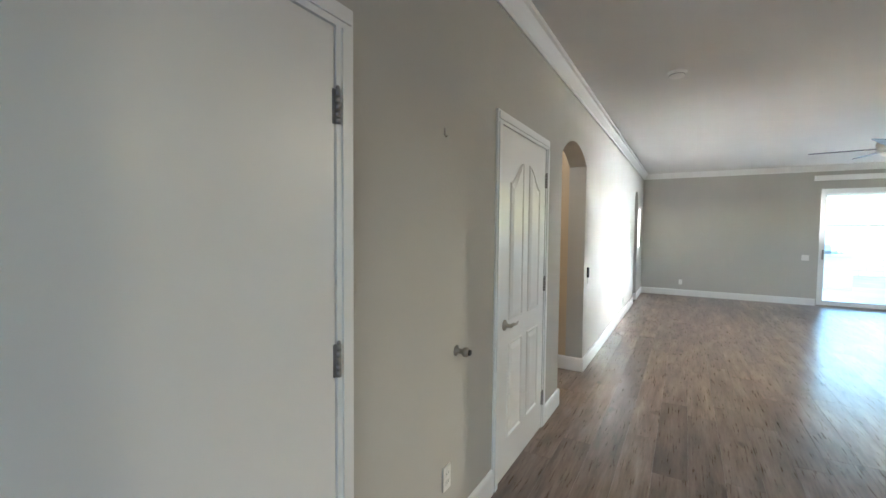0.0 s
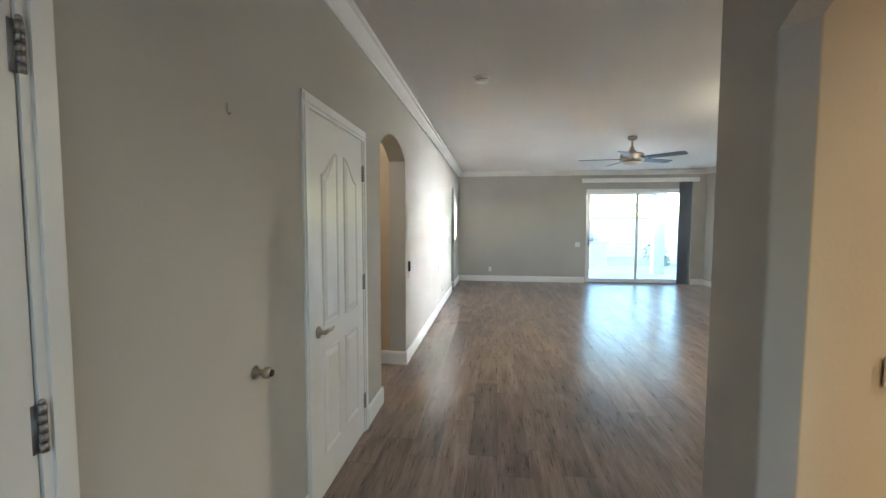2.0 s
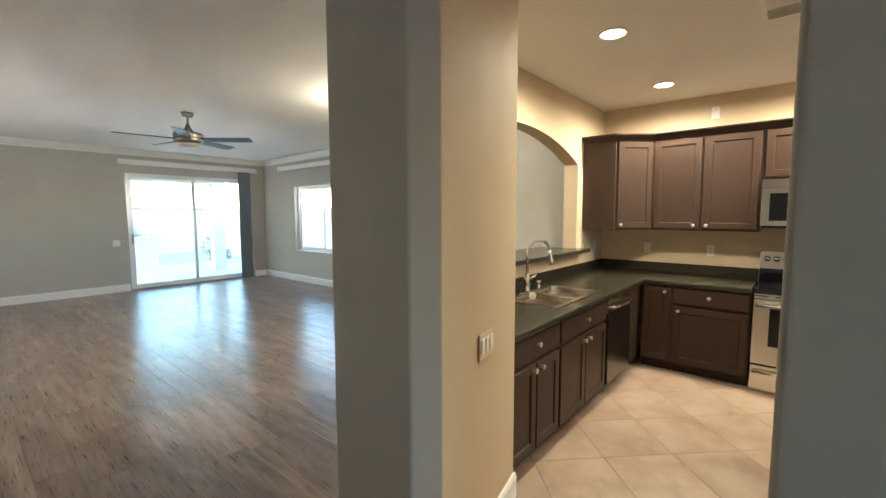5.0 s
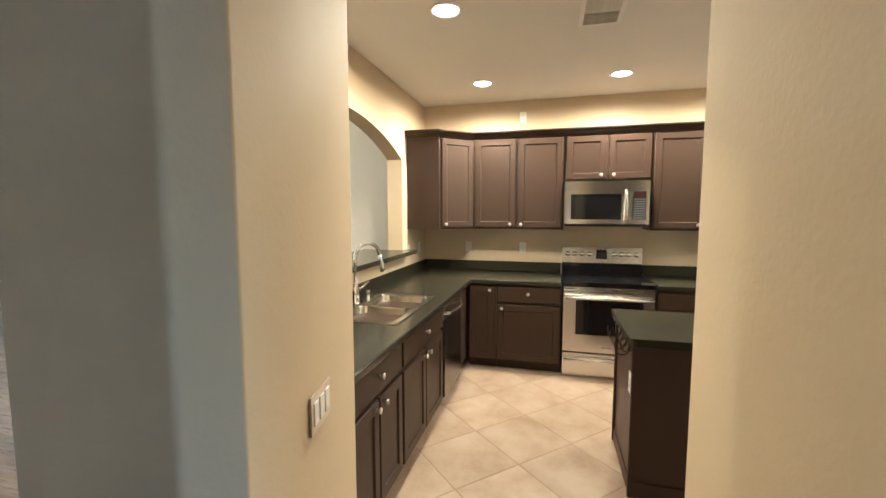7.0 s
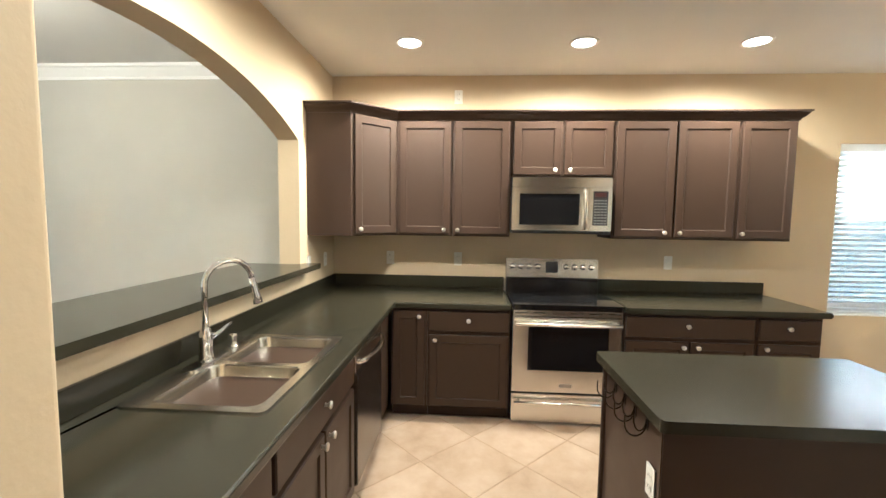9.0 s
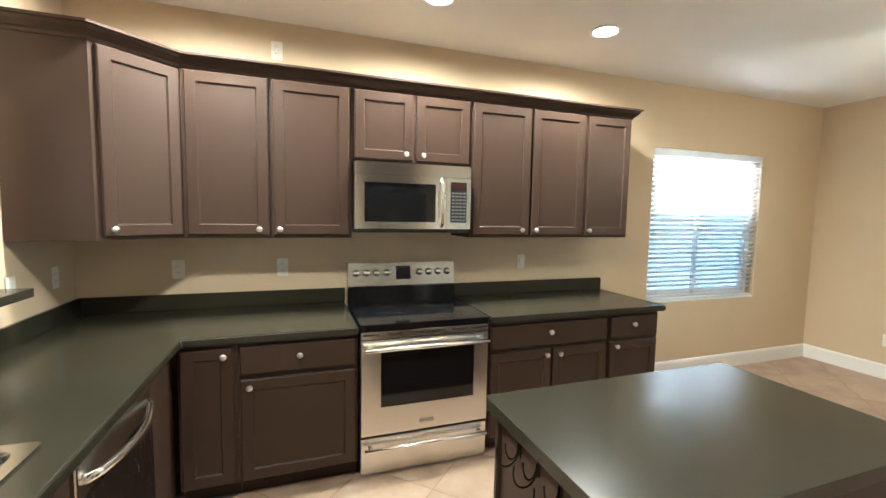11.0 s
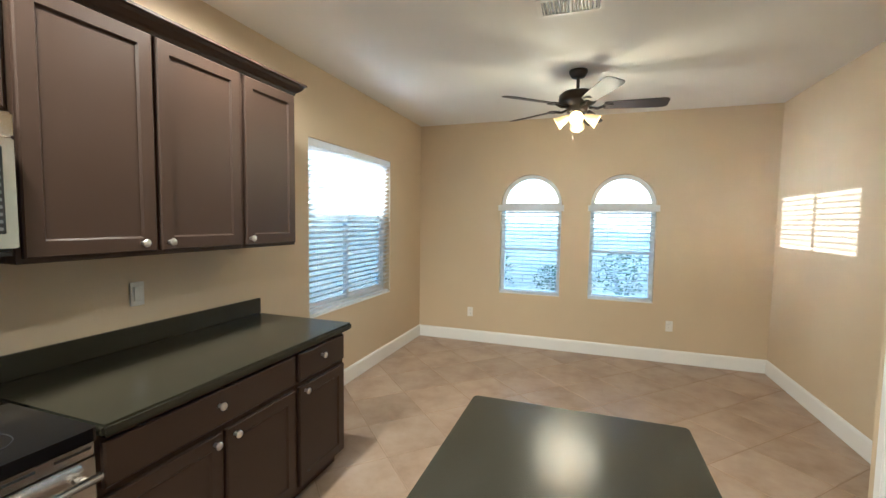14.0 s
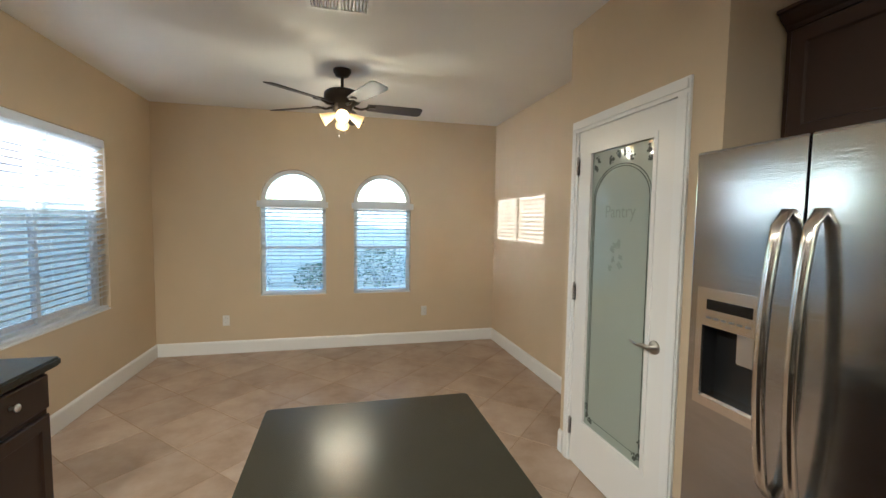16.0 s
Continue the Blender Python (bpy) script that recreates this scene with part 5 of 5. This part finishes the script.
# fridge
fr = thing("refrigerator", turn(2.43, 0.225, 0, "e"), "stainless side-by-side refrigerator with an ice dispenser", "refrigerator")
W = 0.90
part("case", boxes(((0.004, 0.065, 0.02), (W - 0.004, 0.74, 1.745)), bevel=0.004), M_BLACK, fr)
SPL = 0.385
DX = (0.052, 0.285, 0.855, 1.262)
lf = part("freezer_door", slab(bmesh.new(), [rect(0.0, 0.10, SPL - 0.003, 1.765), rect(DX[0], DX[2], DX[1], DX[3])], lambda u, v, w: (u, w, v), 0.0, 0.06), M_FRIDGE, fr, "brushed steel freezer door")
bv = lf.modifiers.new("edge", "BEVEL")
bv.width, bv.segments, bv.limit_method = 0.008, 3, "ANGLE"
rt = part("fridge_door", slab(bmesh.new(), [rect(SPL + 0.003, 0.10, W, 1.765)], lambda u, v, w: (u, w, v), 0.0, 0.06), M_FRIDGE, fr, "brushed steel fridge door")
bv = rt.modifiers.new("edge", "BEVEL")
bv.width, bv.segments, bv.limit_method = 0.008, 3, "ANGLE"
for u, dr in ((SPL - 0.045, lf), (SPL + 0.045, rt)):
    bm = bmesh.new()
    n = 18
    rows = []
    for i in range(n + 1):
        t = i / n
        z = 0.66 + 0.89 * t
        bow = -0.022 - 0.050 * math.sin(math.pi * t) ** 0.7
        if i in (0, n):
            bow = 0.0
        rows.append([bm.verts.new(p) for p in ((u - 0.019, bow, z), (u - 0.013, bow - 0.012, z), (u + 0.013, bow - 0.012, z), (u + 0.019, bow, z), (u + 0.013, bow + 0.010, z), (u - 0.013, bow + 0.010, z))])
    for a, b in zip(rows, rows[1:]):
        for k in range(6):
            bm.faces.new((a[k], a[(k + 1) % 6], b[(k + 1) % 6], b[k]))
    bm.faces.new(rows[0])
    bm.faces.new(rows[-1])
    part("handle", bm, M_STEELH, dr, "long bowed steel handle", True)
ds = part("dispenser", slab(bmesh.new(), [rect(DX[0] - 0.012, DX[2] - 0.012, DX[1] + 0.012, DX[3] + 0.012), rect(DX[0] + 0.014, DX[2] + 0.02, DX[1] - 0.014, DX[3] - 0.125)], lambda u, v, w: (u, w, v), -0.006, 0.004), M_STEELH, lf, "steel ice dispenser surround")
part("dispenser_cavity", boxes(((DX[0] + 0.005, 0.075, DX[2] + 0.01), (DX[1] - 0.005, 0.08, DX[3] - 0.11)), ((DX[0] + 0.005, 0.0, DX[2] + 0.01), (DX[0] + 0.012, 0.078, DX[3] - 0.11)),
                               ((DX[1] - 0.012, 0.0, DX[2] + 0.01), (DX[1] - 0.005, 0.078, DX[3] - 0.11)), ((DX[0] + 0.005, 0.0, DX[3] - 0.118), (DX[1] - 0.005, 0.078, DX[3] - 0.11))), M_BLACK, ds, "dark recess")
part("drip_tray", boxes(((DX[0] + 0.013, 0.002, DX[2] + 0.012), (DX[1] - 0.013, 0.072, DX[2] + 0.028)), bevel=0.003), M_STEELH, ds)
part("display", boxes(((DX[0] + 0.03, -0.0085, DX[3] - 0.065), (DX[1] - 0.03, -0.005, DX[3] - 0.028)), bevel=0.001), M_BLACKG, ds, "black display strip")
part("paddle", boxes(((DX[0] + 0.12, 0.03, DX[3] - 0.24), (DX[0] + 0.185, 0.045, DX[3] - 0.12)), bevel=0.004), M_NICKEL, ds, "grey dispenser paddle")
part("button_row", boxes(*[((DX[0] + 0.03 + 0.03 * i, -0.0075, DX[3] - 0.098), (DX[0] + 0.05 + 0.03 * i, -0.005, DX[3] - 0.090)) for i in range(6)]), M_HINGE, ds)
part("kick_grille", boxes(((0.01, 0.045, 0.0), (W - 0.01, 0.07, 0.095)), bevel=0.003), M_BLACK, fr)
fc = cabinet("fridge_cabinet", turn(2.045, 0.226, 0, "e"), 0.895, 0.39, 1.80, 2.262, [("door", 0.03, 0.44, 1.82, 2.235, 0.40, 1.86), ("door", 0.455, 0.865, 1.82, 2.235, 0.495, 1.86)],
             "dark brown cabinet above the refrigerator", group="wall cabinets")
bm = bmesh.new()
strip(bm, CC, ((0, 0, 2.245), (0.895, 0, 2.245)), (0, -1, 0))
part("crown", bm, M_CAB, fc)

# nook fan
nf = thing("ceiling_fan", pose(3.708, -1.995, CK), "dark bronze ceiling fan with five blades and lit shades", "ceiling fan")
part("canopy", ring(bmesh.new(), [(0.0, 0), (0.072, 0), (0.070, -0.020), (0.050, -0.052), (0.018, -0.062), (0, -0.062)], 28), M_BRONZE, nf, smooth=True)
part("downrod", rod(bmesh.new(), (0, 0, -0.165), (0, 0, -0.055), 0.013), M_BRONZE, nf)
part("motor", ring(bmesh.new(), [(0.03, -0.150), (0.06, -0.158), (0.12, -0.170), (0.142, -0.188), (0.145, -0.228), (0.140, -0.250), (0.100, -0.275), (0.082, -0.290), (0.076, -0.325), (0, -0.330)], 36), M_BRONZE, nf, smooth=True)
bl = blade_mesh(0.20, 0.66, 0.10, 0.14, M_BLADE)
iron = bmesh.new()
tube(iron, [(0.09, 0, -0.012), (0.15, 0, -0.022), (0.21, 0, -0.004)], [0.012, 0.010, 0.010], 8)
slab(iron, [rounded(rect(0.19, -0.04, 0.27, 0.04), 0.03)], XY(-0.006), 0, 0.005)
iron = mesh_of(iron, "blade_iron", M_BRONZE, True)
for i in range(5):
    a = new("blade_iron", iron)
    a.parent = nf
    a.matrix_basis = pose(0, 0, -0.276, 0, 0, 41 + 72 * i)
    b = new("blade", bl)
    b.parent = nf
    b.matrix_basis = pose(0, 0, -0.280, 0, 0, 41 + 72 * i) @ Matrix.Rotation(radians(-13), 4, "X")
part("light_fitter", ring(bmesh.new(), [(0.05, -0.325), (0.062, -0.340), (0.055, -0.362), (0.03, -0.375), (0, -0.377)], 24), M_BRONZE, nf, smooth=True)
for i in range(4):
    ang = 90 + 90 * i
    m = pose(0, 0, -0.350, 0, 0, ang) @ Matrix.Translation((0.055, 0, 0)) @ Matrix.Rotation(radians(118), 4, "Y")
    sh = part("shade", ring(bmesh.new(), [(0.018, 0.0), (0.022, 0.02), (0.034, 0.045), (0.040, 0.075), (0.050, 0.105), (0.056, 0.112), (0.053, 0.112), (0.046, 0.103), (0.036, 0.075), (0.030, 0.045), (0.016, 0.02)], 22, cap=False), M_SHADE, nf, "lit amber glass bell shade", True, at=m)
    part("bulb", ring(bmesh.new(), [(0.0, 0.030), (0.018, 0.040), (0.026, 0.065), (0.018, 0.088), (0, 0.094)], 16), M_BULB, sh, "glowing bulb", True)
for s, l in ((-0.02, 0.12), (0.025, 0.16)):
    bm = bmesh.new()
    rod(bm, (s, 0.02, -0.36 - l), (s, 0.02, -0.355), 0.0012, 6)
    ring(bm, [(0.0, 0), (0.006, 0.006), (0.004, 0.018), (0, 0.022)], 10, Matrix.Translation((s, 0.02, -0.38 - l)))
    part("pull_chain", bm, M_HINGE, nf)
for ang in (0, 90, 180, 270):
    lamp("fan_bulb", "POINT", pose(3.708 + 0.165 * math.cos(radians(ang)), -1.995 + 0.165 * math.sin(radians(ang)), CK - 0.50), 0.34, (1.0, 0.73, 0.36), soft=0.03)
lamp("dining_bulb", "POINT", pose(3.75, 4.95, CL - 0.19), 5.0, WARM, soft=0.05)

for cx, cy in CANS:
    can_light(cx, cy)
vent(3.75, 1.37, 0.40, 0.25, "white metal ceiling air vent in the kitchen")
vent(3.725, -0.93, 0.36, 0.20, "white metal ceiling air vent towards the nook")
plate("outlet", turn(WR, 2.535, 1.13, "w"), "white duplex outlet on the kitchen wall")
plate("outlet", turn(WR, 1.933, 1.13, "w"), "white duplex outlet on the kitchen wall")
plate("light_switch", turn(WR, 0.134, 1.13, "w"), "white single switch on the kitchen wall", 1, "switch", category="light switch")
plate("outlet", turn(WR, 1.95, 2.52, "w"), "white duplex outlet above the wall cabinets")
plate("light_switch", turn(5.06, PY, 1.13, "s"), "white switch beside the pass-through", 1, "switch", category="light switch")
plate("outlet", turn(5.42, PY, 1.13, "s"), "white outlet in the kitchen corner")
plate("outlet", turn(4.96, WS, 0.37, "n"), "white outlet low on the nook wall")
plate("outlet", turn(2.73, WS, 0.40, "n"), "white outlet low on the nook wall")

# ---- yard ----
def block_fence(name, a, b, h, label):
    ob = thing(name, Matrix(), label, "fence")
    a, b = Vector(a), Vector(b)
    d = (b - a).normalized()
    n = Vector((-d.y, d.x))
    L = (b - a).length
    bm = bmesh.new()
    for i in range(int(h / 0.20)):
        z0, z1 = -0.10 + i * 0.20 + 0.004, -0.10 + (i + 1) * 0.20 - 0.004
        off = 0.20 * (i % 2)
        u = -off
        while u < L:
            u0, u1 = max(0, u + 0.004), min(L, u + 0.396)
            if u1 - u0 > 0.05:
                p, q = a + d * u0, a + d * u1
                vs = [bm.verts.new((*(c + n * s), z)) for z in (z0, z1) for c, s in ((p, -0.07), (q, -0.07), (q, 0.07), (p, 0.07))]
                for f in ((0, 1, 2, 3), (4, 5, 6, 7), (0, 1, 5, 4), (2, 3, 7, 6), (0, 3, 7, 4), (1, 2, 6, 5)):
                    bm.faces.new([vs[k] for k in f])
            u += 0.40
    part("blocks", bm, M_BLOCK, ob)["kind"] = "stuff"
    bm = bmesh.new()
    vs = [bm.verts.new((*(c + n * s), z)) for z in (-0.10, h - 0.11) for c, s in ((a, -0.064), (b, -0.064), (b, 0.064), (a, 0.064))]
    for f in ((0, 1, 2, 3), (4, 5, 6, 7), (0, 1, 5, 4), (2, 3, 7, 6), (0, 3, 7, 4), (1, 2, 6, 5)):
        bm.faces.new([vs[k] for k in f])
    part("mortar", bm, M_GROUT, ob)
    return ob


block_fence("block_fence", (7.75, -8.2), (7.75, 21.0), 1.81, "pale concrete block garden wall along the side yard")
block_fence("block_fence", (-6.0, 21.0), (7.75, 21.0), 1.90, "pale concrete block garden wall behind the patio")
block_fence("block_fence", (-6.0, -8.2), (7.75, -8.2), 1.90, "pale concrete block garden wall beyond the nook")
nh = thing("neighbour_house", Matrix(), "beige stucco house beyond the side garden wall", "house")
part("wall", boxes(((11.0, -22.0, -0.10), (19.0, -11.9, 2.35))), M_STUCCO, nh)
part("fascia", boxes(((10.55, -22.4, 2.35), (19.4, -11.5, 2.52)), bevel=0.01), M_TRIM, nh, "pale painted fascia board")
bm = bmesh.new()
vs = [bm.verts.new(p) for p in ((10.5, -22.4, 2.52), (19.4, -22.4, 2.52), (19.4, -11.5, 2.52), (10.5, -11.5, 2.52), (14.9, -18.0, 4.1), (14.9, -15.8, 4.1))]
for q in ((0, 1, 4), (1, 2, 5, 4), (2, 3, 5), (3, 0, 4, 5), (0, 1, 2, 3)):
    bm.faces.new([vs[k] for k in q])
part("roof", bm, paint("clay_roof_tile", (0.30, 0.20, 0.15), 0.85, 0.2, 12, 0.6, 0.02), nh, "hipped clay tile roof")
pc = thing("patio_cover", Matrix(), "beige stucco patio cover on square posts", "patio cover")
part("roof", boxes(((0.5, WF + T, 2.55), (5.60, 13.7, 2.75))), M_STUCCO, pc)
part("beam", boxes(((0.5, 13.5, 2.33), (5.60, 13.7, 2.55))), M_STUCCO, pc)
for px in (0.7, 5.40):
    part("post", boxes(((px - 0.15, 13.45, -0.03), (px + 0.15, 13.75, 2.33)), bevel=0.01), M_STUCCO, pc)
gr = thing("barbecue_island", pose(3.75, 15.2, -0.025), "pale stucco barbecue counter on the patio", "barbecue")
part("counter_base", boxes(((-0.55, -0.3, 0), (0.55, 0.3, 0.86))), M_STUCCO, gr)
part("counter_top", boxes(((-0.62, -0.36, 0.86), (0.62, 0.36, 0.92)), bevel=0.01), M_CONC, gr)
part("grill_hood", ring(bmesh.new(), [(0.0, -0.28), (0.18, -0.28), (0.18, 0.28), (0, 0.28)], 20, Matrix.Translation((-0.15, 0, 1.0)) @ Matrix.Rotation(radians(90), 4, "Y")), M_HINGE, gr, smooth=True)


def shrub(x, y, r, h, seed):
    """Low shrub: short stems under many small leaves."""
    rnd = random.Random(seed)
    ob = thing("shrub", pose(x, y, -0.10), "loose green desert shrub by the garden wall", "shrub", "shrubs")
    bm = bmesh.new()
    for i in range(7):
        a = rnd.uniform(0, 6.28)
        tube(bm, [(0, 0, 0), (r * 0.3 * math.cos(a), r * 0.3 * math.sin(a), h * 0.45), (r * 0.7 * math.cos(a), r * 0.7 * math.sin(a), h * rnd.uniform(0.7, 0.95))], [0.014, 0.009, 0.004], 5)
    part("stems", bm, M_HINGE, ob)
    bm = bmesh.new()
    for i in range(420):
        a, q = rnd.uniform(0, 6.28), rnd.random() ** 0.5
        z = h * (0.25 + 0.75 * rnd.random())
        rr = r * q * (0.55 + 0.45 * math.sin(math.pi * min(1, z / h)))
        c = Vector((rr * math.cos(a), rr * math.sin(a), z))
        e1 = Vector((rnd.uniform(-1, 1), rnd.uniform(-1, 1), rnd.uniform(-0.6, 1))).normalized() * rnd.uniform(0.03, 0.06)
        e2 = e1.orthogonal().normalized() * 0.016
        bm.faces.new([bm.verts.new(p) for p in (c - e1, c + e2, c + e1, c - e2)])
    part("leaves", bm, M_LEAF, ob)["kind"] = "stuff"


for k, (x, y, r, h) in enumerate([(5.6, -7.4, 0.6, 0.9), (4.2, -7.5, 0.5, 0.7), (2.9, -7.4, 0.65, 1.0), (1.6, -7.5, 0.5, 0.8), (6.3, 15.8, 0.35, 0.5), (6.8, 17.5, 0.5, 0.8), (5.0, 20.2, 0.6, 0.9)]):
    shrub(x, y, r, h, 30 + k)

# ---- floor pieces ----
FLOOR = struct("floor_living", boxes(((-2.3, -1.72, -0.10), (WR + T, WF + T, -0.012))), M_UNDER, "grey-brown laminate plank floor", "floor")
rnd = random.Random(8)
PWD, PLN = 0.192, 1.22


def bar(w, l):
    bm = bmesh.new()
    e = 0.0008
    rows = [[bm.verts.new(p) for p in ((i, i, z), (w - i, i, z), (w - i, l - i, z), (i, l - i, z))] for i, z in ((0, -0.011), (0, -e), (e, 0))]
    for a, b in zip(rows, rows[1:]):
        for k in range(4):
            bm.faces.new((a[k], a[(k + 1) % 4], b[(k + 1) % 4], b[k]))
    bm.faces.new(rows[-1])
    return bm


PLANK = mesh_of(bar(PWD - 0.0006, PLN - 0.0006), "plank", M_WOOD)
short = {}
cells = []
x = -0.342
col = 0
while x < WR:
    y = -1.6 - PLN * rnd.random()
    while y < WF + 0.03:
        cells.append((x, max(y, -1.6), min(y + PLN, WF + 0.03)))
        y += PLN
    x += PWD
keep = []
for x, a, b in cells:
    w = min(PWD, WR - x)
    if b - a < 0.02:
        continue
    mid = (a + b) / 2
    cx = x + w / 2
    if cx > 1.60 and mid < 2.2 and a > -10 and (b < 3.2 or mid < 2.0):
        if cx > 1.62:
            continue
    if cx > 2.0 and b < 3.1:
        continue
    if cx > 2.0 and a < 3.1:
        a = 3.1
    elif cx > 1.62 and a < 2.2:
        a = 2.2
    if b - a < 0.02:
        continue
    keep.append((x, a, b, w))
def nearness(c):
    return abs(c[1] - 3.0) + 0.6 * abs(c[0] - 0.5)
keep.sort(key=nearness)
joined = bmesh.new()
for i, (x, a, b, w) in enumerate(keep):
    if i < 300:
        if abs(b - a - PLN) < 1e-4 and abs(w - PWD) < 1e-4:
            me = PLANK
        else:
            k = (round(w, 3), round(b - a, 2))
            if k not in short:
                short[k] = mesh_of(bar(w - 0.0006, b - a - 0.0006), "plank", M_WOOD)
            me = short[k]
        o = new("plank", me)
        o.parent = FLOOR
        o.matrix_basis = pose(x, a, 0)
    else:
        t = bar(w - 0.0006, b - a - 0.0006)
        vs = {v: joined.verts.new((v.co.x + x, v.co.y + a, v.co.z)) for v in t.verts}
        for f in t.faces:
            joined.faces.new([vs[v] for v in f.verts])
        t.free()
if joined.verts:
    part("far_planks", joined, M_WOOD, FLOOR)["kind"] = "stuff"
hp = bmesh.new()
for i in range(9):
    for y in (3.672, 4.252):
        t = bar(PWD - 0.0006, 0.577)
        vs = {v: hp.verts.new((v.co.x - 0.3425 - PWD * (i + 1), v.co.y + y, v.co.z)) for v in t.verts}
        for f in t.faces:
            hp.faces.new([vs[v] for v in f.verts])
        t.free()
part("hallway_planks", hp, M_WOOD, FLOOR)["kind"] = "stuff"

FK = struct("floor_kitchen", slab(bmesh.new(), [[(1.585, 1.13), (2.25, 1.13), (2.25, -0.9), (WN - T, -0.9), (WN - T, WS), (WR, WS), (WR, PY), (2.475, PY), (2.475, 2.6), (1.585, 2.6)]], XY(-0.010), 0, 0.007),
            M_GROUT, "cream ceramic tile floor laid diagonally with sand grout", "floor")
TS = 0.452
S = math.sqrt(0.5)
g = 0.0035


def inside(px, py):
    if WN - 0.03 <= px <= WR and WS <= py <= PY0 + 0.10:
        return True
    if 2.24 <= px <= WR and WS <= py <= PY:
        return True
    return 1.59 <= px <= 2.45 and 1.20 <= py <= 2.40


tm = bmesh.new()
rows = [[tm.verts.new((sx * (TS / 2 - g - i), sy * (TS / 2 - g - i), z)) for sx, sy in ((-1, -1), (1, -1), (1, 1), (-1, 1))] for i, z in ((0, -0.006), (0, -0.0018), (0.0018, 0))]
for a, b in zip(rows, rows[1:]):
    for k in range(4):
        tm.faces.new((a[k], a[(k + 1) % 4], b[(k + 1) % 4], b[k]))
tm.faces.new(rows[-1])
TILE = mesh_of(tm, "tile", M_TILE)
for i in range(-12, 12):
    for j in range(-12, 16):
        u, v = 4.17 + (i + 0.5) * TS, 1.635 + (j + 0.5) * TS
        cx, cy = (u + v) * S, (u - v) * S
        if any(inside(cx + dx, cy + dy) for dx in (-0.3, 0, 0.3) for dy in (-0.3, 0, 0.3)) and cx > 1.55 and not (cx < 2.0 and cy > 2.0) and not (cx < 2.2 and -0.6 < cy < 1.1 and cx < 1.9) and cy < 3.3 and cx < 5.9 and cy > WS - 0.3 and not (cy > 2.45 and cx < 2.3):
            o = new("tile", TILE)
            o.parent = FK
            o.matrix_basis = pose(cx, cy, -0.0005, 0, 0, 45)
part("threshold_strip", boxes(((1.578, 1.285, -0.004), (1.625, 2.25, 0.006)), bevel=0.003), M_HINGE, FK, "low transition strip between planks and tile")
